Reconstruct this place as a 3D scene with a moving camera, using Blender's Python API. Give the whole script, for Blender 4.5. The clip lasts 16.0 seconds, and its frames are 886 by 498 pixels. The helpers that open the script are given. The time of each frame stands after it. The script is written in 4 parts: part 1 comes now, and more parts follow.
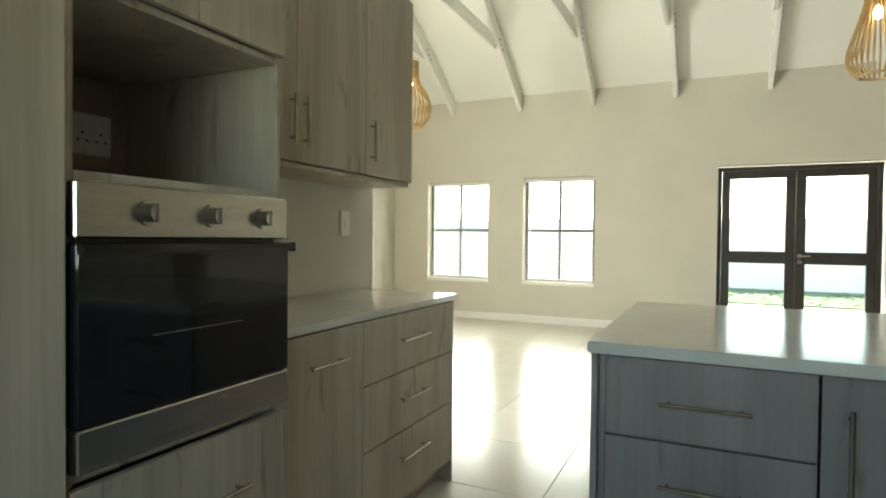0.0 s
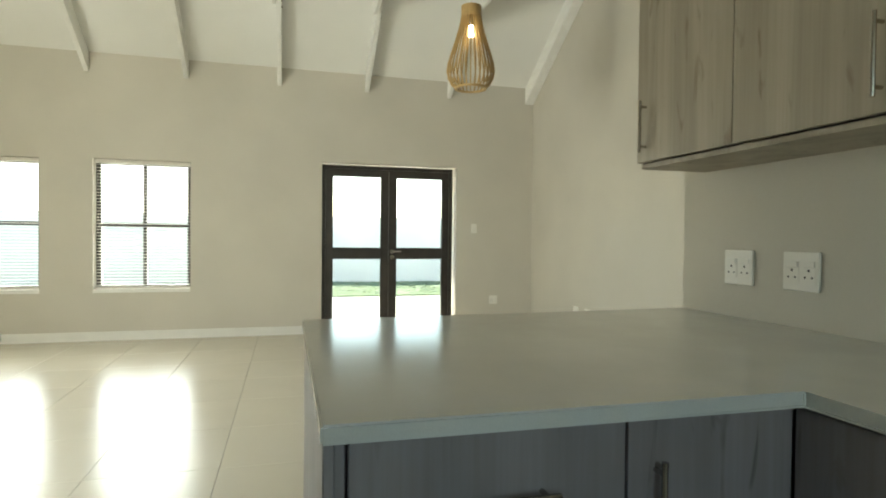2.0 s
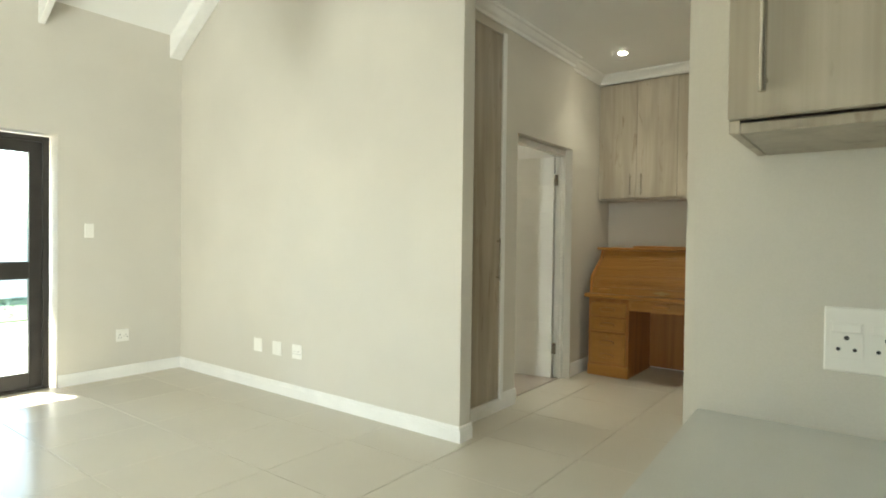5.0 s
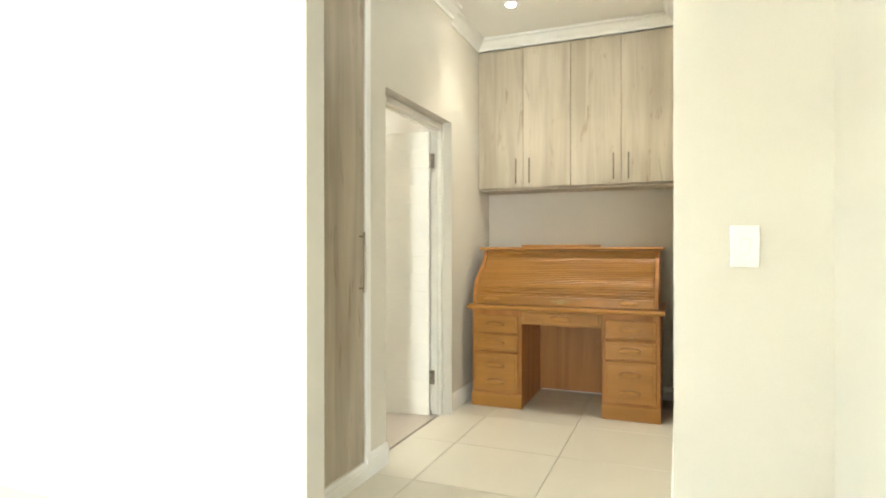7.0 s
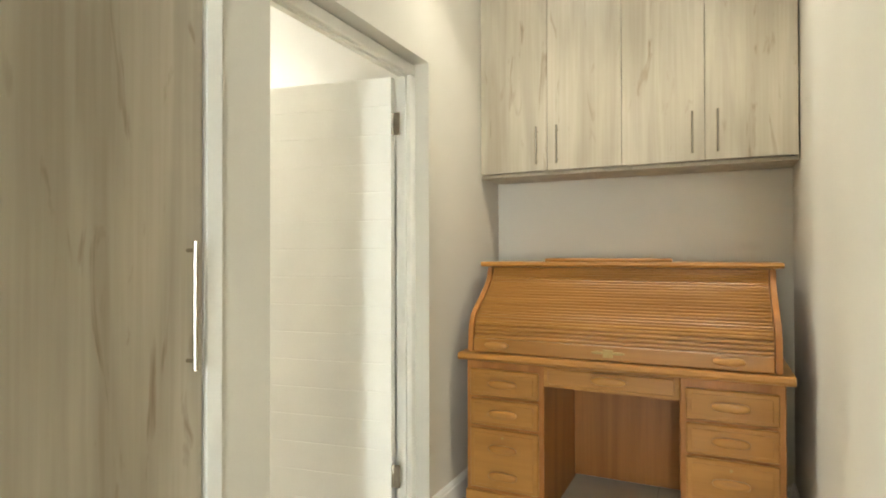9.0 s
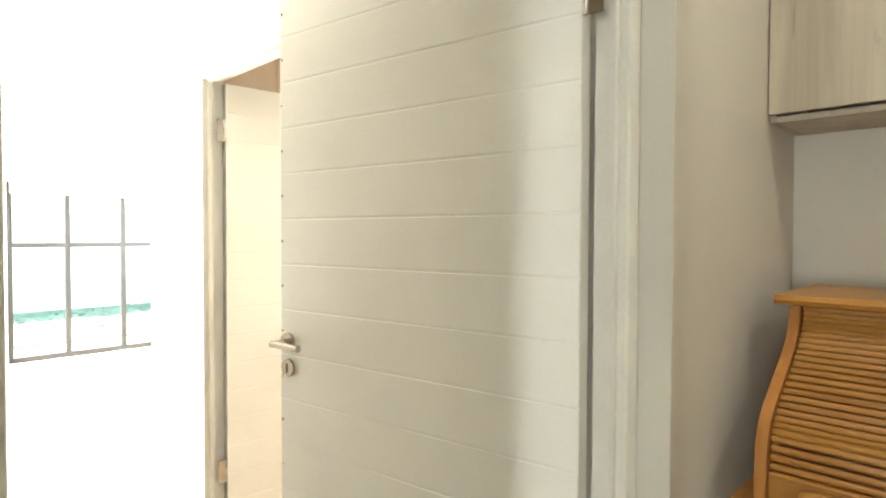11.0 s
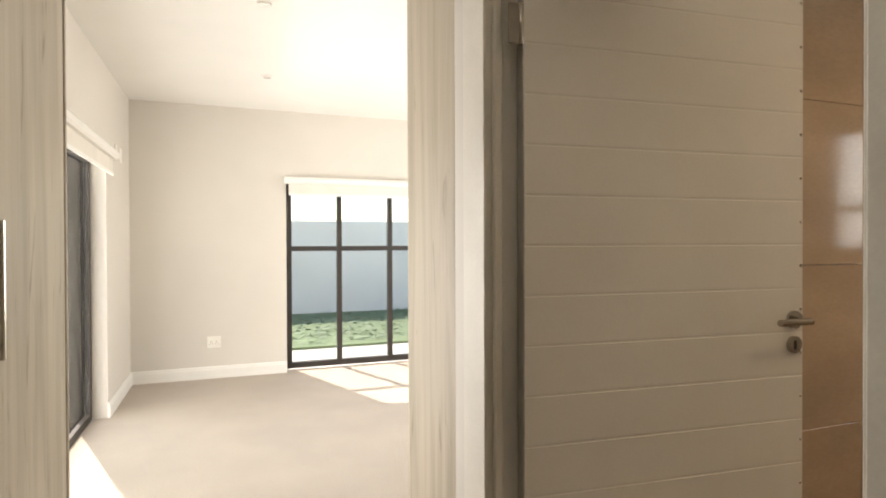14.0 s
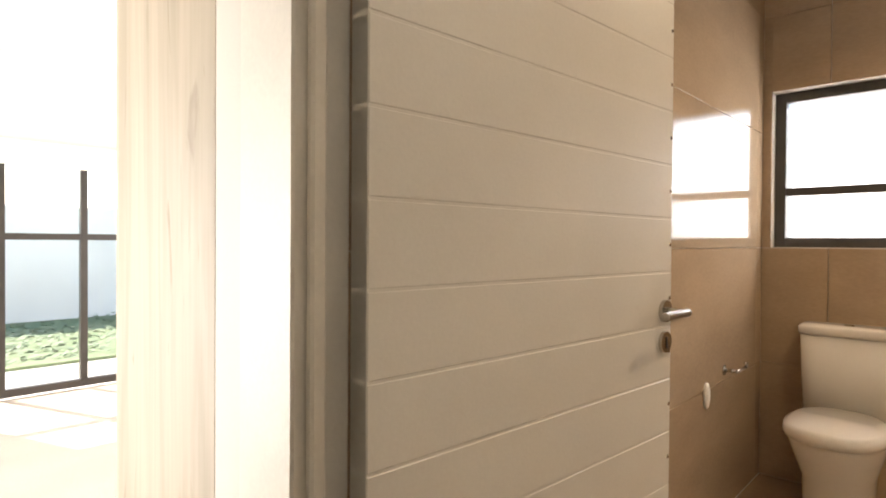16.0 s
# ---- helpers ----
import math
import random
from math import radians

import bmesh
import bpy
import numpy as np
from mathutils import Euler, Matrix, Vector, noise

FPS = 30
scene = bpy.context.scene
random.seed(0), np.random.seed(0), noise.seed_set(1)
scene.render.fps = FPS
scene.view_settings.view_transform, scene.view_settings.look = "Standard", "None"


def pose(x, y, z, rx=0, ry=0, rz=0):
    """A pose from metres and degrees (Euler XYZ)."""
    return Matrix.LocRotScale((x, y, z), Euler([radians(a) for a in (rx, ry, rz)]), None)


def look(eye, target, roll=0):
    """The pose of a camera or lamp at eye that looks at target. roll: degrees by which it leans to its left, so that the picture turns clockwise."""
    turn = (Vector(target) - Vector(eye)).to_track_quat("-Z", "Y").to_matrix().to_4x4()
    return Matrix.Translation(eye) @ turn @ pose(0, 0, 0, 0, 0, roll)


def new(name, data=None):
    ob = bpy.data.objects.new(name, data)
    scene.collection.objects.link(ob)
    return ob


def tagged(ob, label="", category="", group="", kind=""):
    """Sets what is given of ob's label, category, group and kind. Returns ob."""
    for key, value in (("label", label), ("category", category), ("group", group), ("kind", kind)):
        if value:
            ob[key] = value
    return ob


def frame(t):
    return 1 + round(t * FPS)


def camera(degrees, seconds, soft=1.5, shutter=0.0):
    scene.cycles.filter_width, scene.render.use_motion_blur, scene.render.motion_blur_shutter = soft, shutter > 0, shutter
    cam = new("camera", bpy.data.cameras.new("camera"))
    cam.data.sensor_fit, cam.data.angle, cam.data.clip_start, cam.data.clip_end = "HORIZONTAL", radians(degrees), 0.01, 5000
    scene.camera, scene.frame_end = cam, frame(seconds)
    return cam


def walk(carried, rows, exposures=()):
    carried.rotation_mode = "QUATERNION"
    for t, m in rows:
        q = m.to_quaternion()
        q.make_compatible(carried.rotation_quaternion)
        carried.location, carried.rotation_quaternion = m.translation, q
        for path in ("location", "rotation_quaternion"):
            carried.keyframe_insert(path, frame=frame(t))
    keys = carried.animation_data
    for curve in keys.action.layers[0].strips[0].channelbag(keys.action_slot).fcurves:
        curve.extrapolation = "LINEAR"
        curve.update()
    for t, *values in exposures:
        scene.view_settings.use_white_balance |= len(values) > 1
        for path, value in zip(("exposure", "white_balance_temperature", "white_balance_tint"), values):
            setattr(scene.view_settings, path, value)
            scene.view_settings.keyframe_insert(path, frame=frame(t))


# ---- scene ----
cam = camera(75.4, 16.0, soft=1.9)
PATH = [
    (0, (0.438, -0.015, 1.17), (-0.412, 1.795, 1.131), 0.6),
    (0.5, (0.34, 0.18, 1.161), (-0.189, 2.108, 1.122), 0.6),
    (1, (0.248, 0.317, 1.171), (0.054, 2.307, 1.133), 0.6),
    (1.5, (0.146, 0.448, 1.174), (0.357, 2.437, 1.137), 0.7),
    (2, (0.095, 0.675, 1.176), (0.617, 2.605, 1.138), 0.6),
    (2.5, (0.059, 0.933, 1.211), (0.813, 2.785, 1.17), 0.6),
    (3, (0.076, 1.237, 1.245), (1.017, 3.001, 1.204), 0.6),
    (3.5, (0.135, 1.524, 1.264), (1.257, 3.179, 1.226), 0.8),
    (4, (0.197, 1.84, 1.249), (1.482, 3.371, 1.213), 0.7),
    (4.5, (0.221, 2.12, 1.266), (1.682, 3.485, 1.23), 0.6),
    (5, (0.334, 2.391, 1.263), (1.93, 3.596, 1.231), 0.7),
    (5.2, (0.391, 2.488, 1.252), (2.035, 3.627, 1.226), 0.8),
    (7.3, (1.624, 3.151, 1.192), (3.482, 3.892, 1.194), -0.1),
    (7.5, (1.789, 3.173, 1.206), (3.649, 3.909, 1.209), -0.1),
    (8, (2.178, 3.256, 1.208), (4.037, 3.993, 1.216), -0.3),
    (8.2, (2.332, 3.281, 1.207), (4.186, 4.03, 1.223), -0.3),
    (10.3, (3.804, 3.888, 1.348), (5.418, 5.067, 1.304), 0.3),
    (10.5, (3.9, 3.95, 1.352), (5.47, 5.188, 1.301), 0.4),
    (11, (4.165, 4.17, 1.354), (5.588, 5.574, 1.306), 0.2),
    (11.5, (4.37, 4.378, 1.348), (5.614, 5.944, 1.306), -0.2),
    (12, (4.508, 4.59, 1.341), (5.505, 6.323, 1.304), -0.5),
    (12.5, (4.56, 4.824, 1.33), (5.369, 6.653, 1.298), -0.7),
    (13, (4.583, 5.026, 1.316), (5.302, 6.892, 1.29), -0.4),
    (13.5, (4.616, 5.243, 1.301), (5.308, 7.119, 1.283), -0.2),
    (14, (4.629, 5.421, 1.276), (5.334, 7.293, 1.259), -0.2),
    (14.5, (4.65, 5.584, 1.257), (5.49, 7.399, 1.242), 0.0),
    (15, (4.691, 5.736, 1.217), (5.776, 7.416, 1.206), 0.4),
    (15.5, (4.753, 5.922, 1.212), (6.03, 7.46, 1.197), 0.4),
    (16, (4.82, 6.084, 1.212), (6.29, 7.44, 1.189), 0.4),
]
walk(cam, [(t, look(eye, target, roll)) for t, eye, target, roll in PATH],
     [(0, 2.65, 7100, 0), (1.5, 2.25, 7100, 0), (3.0, 2.55, 7100, -1), (4.0, 2.95, 6800, -1), (5.2, 3.35, 6600, 0), (7.3, 4.55, 6450, 4), (8.2, 4.6, 6400, 4), (10.3, 3.7, 6500, 3), (10.6, 3.75, 6450, 4), (11.3, 4.0, 6500, 6), (12.0, 2.75, 6900, 13), (13.0, 1.75, 7200, 14), (14.0, 1.4, 7200, 14), (14.8, 1.65, 7300, 15), (16, 2.1, 7200, 16)])

# ---------------------------------------------------------------- world and light
SUN_EL, SUN_AZ = radians(47), math.atan2(-0.34, 0.94)
world = bpy.data.worlds.new("sky")
scene.world = world
world.use_nodes = True
wn = world.node_tree
sky = wn.nodes.new("ShaderNodeTexSky")
sky.sky_type, sky.sun_disc, sky.sun_elevation, sky.sun_rotation = "NISHITA", False, SUN_EL, SUN_AZ
wn.nodes["Background"].inputs[1].default_value = 0.15
wn.links.new(sky.outputs[0], wn.nodes["Background"].inputs[0])

sun = new("sun", bpy.data.lights.new("sun", "SUN"))
sun.data.energy, sun.data.angle, sun.data.color = 3.0, radians(0.5), (1.0, 0.95, 0.87)
sun.matrix_world = look((0, 0, 0), (0.34 * math.cos(SUN_EL), -0.94 * math.cos(SUN_EL), -math.sin(SUN_EL)))


def downlight_lamp(name, x, y, z, watts, colour, size=0.1, spot=110):
    lamp = new(name, bpy.data.lights.new(name, "SPOT"))
    lamp.data.energy, lamp.data.color, lamp.data.shadow_soft_size = watts, colour, size
    lamp.data.spot_size, lamp.data.spot_blend = radians(spot), 0.6
    lamp.matrix_world = look((x, y, z), (x, y + 0.001, 0))


def window_light(name, x, y, z, dx, dy, w, h, watts, colour=(0.96, 0.98, 1.0)):
    """The sky's light through one opening: a plane the size of the opening that shines along (dx, dy)."""
    lamp = new(name, bpy.data.lights.new(name, "AREA"))
    lamp.data.shape, lamp.data.size, lamp.data.size_y = "RECTANGLE", w, h
    lamp.data.energy, lamp.data.color = watts, colour
    lamp.matrix_world = look((x, y, z), (x + dx, y + dy, z - 0.001))


# Unseen west opening, assumed from the bright east wall; lamp brightens the room.
window_light("assumed_sky_light_west", -4.14, 1.4, 1.15, 1, 0, 2.3, 2.1, 63)
for wx, ww in ((-2.98, 0.94), (-1.48, 0.96)):
    window_light("sky_light_window", wx, 8.02, 1.30, 0, -1, ww, 1.40, 13)
window_light("sky_light_kitchen", 0.25, -1.42, 1.5, 0, 1, 1.4, 1.0, 2.0, (0.62, 0.82, 1.0))
window_light("sky_light_bedroom_west", 3.58, 9.13, 1.0, 1, 0, 2.1, 1.85, 48)
# Lamp at an added, unseen window, to brighten the bedroom.
window_light("added_light_bedroom_east", 8.30, 9.4, 1.4, -1, 0, 1.8, 1.3, 31)
window_light("sky_light_bath", 8.37, 6.30, 1.6, -1, 0, 1.0, 0.7, 3.5)

WARM = (1.0, 0.78, 0.52)

# ---------------------------------------------------------------- materials


def mat(name, base, rough=0.5, metal=0.0, var=0.06, scale=3.0, fine=60.0, bump=0.02, stretch=(1, 1, 1), second=None, mix=(0.35, 0.65), coat=0.0, spread=0.0, speck=0.0):
    """A surface with a slow stain, a fine grain and a little relief, in metres of the place."""
    m = bpy.data.materials.new(name)
    m.use_nodes = True
    n, ln = m.node_tree.nodes, m.node_tree.links
    b = n["Principled BSDF"]
    b.inputs["Roughness"].default_value, b.inputs["Metallic"].default_value = rough, metal
    b.inputs["Coat Weight"].default_value = coat
    geo = n.new("ShaderNodeNewGeometry")
    info = n.new("ShaderNodeObjectInfo")
    off = n.new("ShaderNodeVectorMath")
    off.operation = "MULTIPLY_ADD"
    ln.new(info.outputs["Random"], off.inputs[0])
    off.inputs[1].default_value = (7.3 * spread, 5.1 * spread, 3.7 * spread)
    ln.new(geo.outputs["Position"], off.inputs[2])
    mp = n.new("ShaderNodeMapping")
    mp.inputs["Scale"].default_value = stretch
    ln.new(off.outputs[0], mp.inputs["Vector"])
    big, small = n.new("ShaderNodeTexNoise"), n.new("ShaderNodeTexNoise")
    big.inputs["Scale"].default_value, big.inputs["Detail"].default_value = scale, 5
    small.inputs["Scale"].default_value, small.inputs["Detail"].default_value = fine, 4
    for t in (big, small):
        ln.new(mp.outputs[0], t.inputs["Vector"])
    ramp = n.new("ShaderNodeValToRGB")
    ramp.color_ramp.elements[0].position, ramp.color_ramp.elements[1].position = mix
    lo = second or tuple(c * (1 - var) for c in base)
    hi = base if second else tuple(min(1, c * (1 + var)) for c in base)
    ramp.color_ramp.elements[0].color, ramp.color_ramp.elements[1].color = (*lo, 1), (*hi, 1)
    ln.new(big.outputs["Fac"], ramp.inputs["Fac"])
    fine_mix = n.new("ShaderNodeMixRGB")
    fine_mix.blend_type = "MULTIPLY"
    fine_mix.inputs["Fac"].default_value = 1.0
    band = n.new("ShaderNodeMapRange")
    band.inputs["From Min"].default_value, band.inputs["From Max"].default_value = 0.3, 0.7
    band.inputs["To Min"].default_value, band.inputs["To Max"].default_value = 1 - max(var, speck), 1.0
    ln.new(small.outputs["Fac"], band.inputs["Value"])
    ln.new(ramp.outputs["Color"], fine_mix.inputs["Color1"])
    ln.new(band.outputs[0], fine_mix.inputs["Color2"])
    ln.new(fine_mix.outputs[0], b.inputs["Base Color"])
    rr = n.new("ShaderNodeMapRange")
    rr.inputs["To Min"].default_value, rr.inputs["To Max"].default_value = max(0.02, rough * 0.85), min(1, rough * 1.15)
    ln.new(big.outputs["Fac"], rr.inputs["Value"])
    ln.new(rr.outputs[0], b.inputs["Roughness"])
    if bump:
        bp = n.new("ShaderNodeBump")
        bp.inputs["Strength"].default_value, bp.inputs["Distance"].default_value = min(1, bump * 10), 0.002
        ln.new(small.outputs["Fac"], bp.inputs["Height"])
        ln.new(bp.outputs[0], b.inputs["Normal"])
    return m


def grain_wood(name, light, dark, streak, axis=2, rough=0.45, knots=0.85):
    """Foil-wrapped oak board: long soft bands, fine lines, and short dark cracks along the grain."""
    m = bpy.data.materials.new(name)
    m.use_nodes = True
    n, ln = m.node_tree.nodes, m.node_tree.links
    b = n["Principled BSDF"]
    b.inputs["Roughness"].default_value = rough
    geo, info = n.new("ShaderNodeNewGeometry"), n.new("ShaderNodeObjectInfo")
    off = n.new("ShaderNodeVectorMath")
    off.operation = "MULTIPLY_ADD"
    ln.new(info.outputs["Random"], off.inputs[0])
    off.inputs[1].default_value = (9.1, 7.7, 3.3)
    ln.new(geo.outputs["Position"], off.inputs[2])

    def noise_at(scale, along, detail=4, distort=0.0):
        mp, t = n.new("ShaderNodeMapping"), n.new("ShaderNodeTexNoise")
        s = [scale] * 3
        s[axis] = along
        mp.inputs["Scale"].default_value = s
        ln.new(off.outputs[0], mp.inputs["Vector"])
        ln.new(mp.outputs[0], t.inputs["Vector"])
        t.inputs["Scale"].default_value, t.inputs["Detail"].default_value, t.inputs["Distortion"].default_value = 1.0, detail, distort
        return t

    def ramp_of(src, stops):
        r = n.new("ShaderNodeValToRGB")
        r.color_ramp.elements[0].position, r.color_ramp.elements[1].position = stops[0][0], stops[1][0]
        r.color_ramp.elements[0].color, r.color_ramp.elements[1].color = (*stops[0][1], 1), (*stops[1][1], 1)
        ln.new(src, r.inputs["Fac"])
        return r

    def times(a, c, f=1.0):
        x = n.new("ShaderNodeMixRGB")
        x.blend_type = "MULTIPLY"
        x.inputs["Fac"].default_value = f
        ln.new(a, x.inputs["Color1"])
        ln.new(c, x.inputs["Color2"])
        return x.outputs[0]

    bands, lines, cracks = noise_at(6.5, 0.55, 3, 0.9), noise_at(95, 2.0, 3), noise_at(13, 2.6, 4, 1.6)
    c = ramp_of(bands.outputs["Fac"], ((0.34, dark), (0.62, light))).outputs[0]
    c = times(c, ramp_of(lines.outputs["Fac"], ((0.3, (0.91, 0.9, 0.88)), (0.65, (1, 1, 1)))).outputs[0])
    c = times(c, ramp_of(cracks.outputs["Fac"], ((0.25, streak), (0.38, (1, 1, 1)))).outputs[0], knots)
    ln.new(c, b.inputs["Base Color"])
    bp = n.new("ShaderNodeBump")
    bp.inputs["Strength"].default_value, bp.inputs["Distance"].default_value = 0.15, 0.001
    ln.new(lines.outputs["Fac"], bp.inputs["Height"])
    ln.new(bp.outputs[0], b.inputs["Normal"])
    return m


def glow(name, colour, strength):
    m = bpy.data.materials.new(name)
    m.use_nodes = True
    b = m.node_tree.nodes["Principled BSDF"]
    b.inputs["Base Color"].default_value = (0.8, 0.8, 0.8, 1)
    b.inputs["Emission Color"].default_value, b.inputs["Emission Strength"].default_value = (*colour, 1), strength
    return m


def clear_glass(name, tint=(1, 1, 1)):
    m = bpy.data.materials.new(name)
    m.use_nodes = True
    n, ln = m.node_tree.nodes, m.node_tree.links
    n.remove(n["Principled BSDF"])
    clear, gloss, mixer, fr = n.new("ShaderNodeBsdfTransparent"), n.new("ShaderNodeBsdfGlossy"), n.new("ShaderNodeMixShader"), n.new("ShaderNodeFresnel")
    clear.inputs[0].default_value = (*tint, 1)
    gloss.inputs["Roughness"].default_value = 0.02
    fr.inputs[0].default_value = 1.45
    ln.new(fr.outputs[0], mixer.inputs[0])
    ln.new(clear.outputs[0], mixer.inputs[1])
    ln.new(gloss.outputs[0], mixer.inputs[2])
    ln.new(mixer.outputs[0], n["Material Output"].inputs[0])
    return m


M_WALL = mat("greige_wall_paint", (0.60, 0.565, 0.49), 0.6, var=0.035, scale=1.3, fine=220, bump=0.02)
M_BEDWALL = mat("cream_wall_paint", (0.64, 0.61, 0.555), 0.6, var=0.03, scale=1.1, fine=220, bump=0.02)
M_CEIL = mat("white_ceiling_paint", (0.82, 0.81, 0.77), 0.7, var=0.02, scale=1.5, fine=180, bump=0.015)
M_BEAM = mat("white_beam_paint", (0.84, 0.83, 0.79), 0.5, var=0.04, scale=4, fine=90, bump=0.03, stretch=(3, 0.6, 3))
M_TRIM = mat("white_trim_paint", (0.80, 0.79, 0.75), 0.4, var=0.03, scale=4, fine=120)
M_DOOR = mat("white_door_paint", (0.76, 0.74, 0.68), 0.38, var=0.03, scale=3, fine=150, bump=0.01)
M_FRAME = mat("white_frame_paint", (0.72, 0.69, 0.62), 0.42, var=0.05, scale=5, fine=120)
M_OAK = grain_wood("pale_oak_board", (0.47, 0.415, 0.325), (0.345, 0.295, 0.22), (0.52, 0.44, 0.35), knots=0.8)
M_GREYOAK = grain_wood("grey_oak_board", (0.30, 0.262, 0.255), (0.225, 0.195, 0.19), (0.5, 0.45, 0.4))
# Darker copy of the oak: the oven niche's shade is put into its colour.
M_NICHESHADE = grain_wood("oak_darkened_for_niche_shade", (0.36, 0.28, 0.22), (0.26, 0.20, 0.155), (0.6, 0.5, 0.45))
M_DESK = grain_wood("honey_oak", (0.42, 0.198, 0.042), (0.33, 0.145, 0.027), (0.6, 0.45, 0.3), axis=1, rough=0.36, knots=0.25)
M_DESKV = grain_wood("honey_oak_upright", (0.44, 0.185, 0.042), (0.31, 0.118, 0.022), (0.6, 0.45, 0.3), axis=2, rough=0.4, knots=0.25)
M_QUARTZ = mat("pale_quartz_top", (0.66, 0.655, 0.595), 0.14, var=0.03, scale=5, fine=420, bump=0.0, speck=0.08)
M_TILE = mat("cream_porcelain_tile", (0.62, 0.58, 0.485), 0.23, var=0.014, scale=2.2, fine=130, bump=0.006, spread=1.0)
M_TILE.node_tree.nodes["Principled BSDF"].inputs["Specular IOR Level"].default_value = 0.27
M_GROUT = mat("grey_grout", (0.42, 0.395, 0.34), 0.9, var=0.15, scale=8, fine=200)
M_STEEL = mat("brushed_steel", (0.47, 0.45, 0.41), 0.2, metal=1.0, var=0.06, scale=6, fine=80, stretch=(1, 1, 14), bump=0.01)
M_SATIN = mat("satin_nickel", (0.50, 0.47, 0.42), 0.21, metal=1.0, var=0.06, scale=20, fine=120, bump=0.0)
M_BRONZE = mat("dark_bronze_aluminium", (0.035, 0.030, 0.026), 0.42, metal=0.0, var=0.15, scale=8, fine=150, bump=0.01)
M_GREYALU = mat("charcoal_aluminium", (0.07, 0.066, 0.06), 0.42, var=0.12, scale=8, fine=150, bump=0.01)
M_BLACKGLASS = mat("black_oven_glass", (0.008, 0.008, 0.009), 0.07, var=0.1, scale=4, fine=90, bump=0.0)
M_BLACK = mat("black_plastic", (0.02, 0.02, 0.02), 0.4, var=0.1, bump=0.0)
M_PLASTIC = mat("white_switch_plastic", (0.80, 0.78, 0.72), 0.37, var=0.02, bump=0.0)
M_ROLLER = mat("cream_roller_fabric", (0.74, 0.71, 0.64), 0.8, var=0.04, scale=6, fine=400, bump=0.03)
M_RATTAN = mat("honey_bamboo_rib", (0.50, 0.33, 0.13), 0.45, var=0.2, scale=12, fine=120, stretch=(1, 1, 0.2))
M_CARPET = mat("beige_loop_carpet", (0.50, 0.44, 0.375), 0.95, var=0.045, scale=2.5, fine=170, bump=0.1, speck=0.38)
M_BATHTILE = mat("tan_bathroom_tile", (0.45, 0.335, 0.225), 0.1, var=0.10, scale=1.6, fine=40, stretch=(1, 1, 2.5), bump=0.004, spread=1.0)
M_CERAMIC = mat("white_ceramic", (0.80, 0.77, 0.71), 0.1, var=0.015, bump=0.0)
M_GLASS = clear_glass("window_glass", (0.97, 0.99, 0.98))
M_FROST = mat("frosted_window_glass", (0.85, 0.87, 0.88), 0.2, var=0.02, bump=0.0)
M_FROST.node_tree.nodes["Principled BSDF"].inputs["Transmission Weight"].default_value = 0.9
M_BULB = glow("lit_bulb", (1.0, 0.86, 0.62), 5.0)
M_LED = glow("lit_downlight", (1.0, 0.92, 0.8), 20.0)
M_PAVE = mat("pale_concrete_paving", (0.52, 0.49, 0.44), 0.85, var=0.08, scale=1.2, fine=60, bump=0.05)
M_GRASS = mat("lawn_green", (0.18, 0.25, 0.125), 0.9, var=0.25, scale=1.0, fine=40, bump=0.1, second=(0.14, 0.20, 0.09))
M_LEAF = mat("hedge_leaf", (0.19, 0.26, 0.15), 0.7, var=0.25, scale=6, fine=50, spread=1.0)
M_PLASTER = mat("white_boundary_plaster", (0.80, 0.79, 0.76), 0.8, var=0.05, scale=1.4, fine=70, bump=0.05)
M_ROOFSHEET = mat("terracotta_fascia", (0.45, 0.30, 0.20), 0.6, var=0.1)
M_BRASS = mat("aged_brass", (0.42, 0.30, 0.12), 0.4, metal=1.0, var=0.1, bump=0.0)

# ---------------------------------------------------------------- mesh helpers
CACHE = {}


def mesh_of(name, bm, material, smooth=False):
    me = bpy.data.meshes.new(name)
    bmesh.ops.recalc_face_normals(bm, faces=bm.faces)
    if smooth:
        for f in bm.faces:
            f.smooth = True
    bm.to_mesh(me)
    bm.free()
    me.materials.append(material)
    return me


def box_mesh(sx, sy, sz, material, bevel=0.002):
    key = (round(sx, 4), round(sy, 4), round(sz, 4), material.name, bevel)
    if key not in CACHE:
        bm = bmesh.new()
        bmesh.ops.create_cube(bm, size=1.0)
        bmesh.ops.scale(bm, vec=(sx, sy, sz), verts=bm.verts)
        if bevel:
            bmesh.ops.bevel(bm, geom=list(bm.edges), offset=min(bevel, 0.3 * min(sx, sy, sz)), segments=1, affect="EDGES", profile=0.5)
        CACHE[key] = mesh_of("block", bm, material)
    return CACHE[key]


def attach(ob, parent):
    ob.parent = parent
    return ob


def bx(parent, name, x0, x1, y0, y1, z0, z1, material, bevel=0.002, label=""):
    """A block between two corners, in its parent's own axes."""
    ob = new(name, box_mesh(x1 - x0, y1 - y0, z1 - z0, material, bevel))
    ob.location = ((x0 + x1) / 2, (y0 + y1) / 2, (z0 + z1) / 2)
    if label:
        tagged(ob, label)
    return attach(ob, parent) if parent else ob


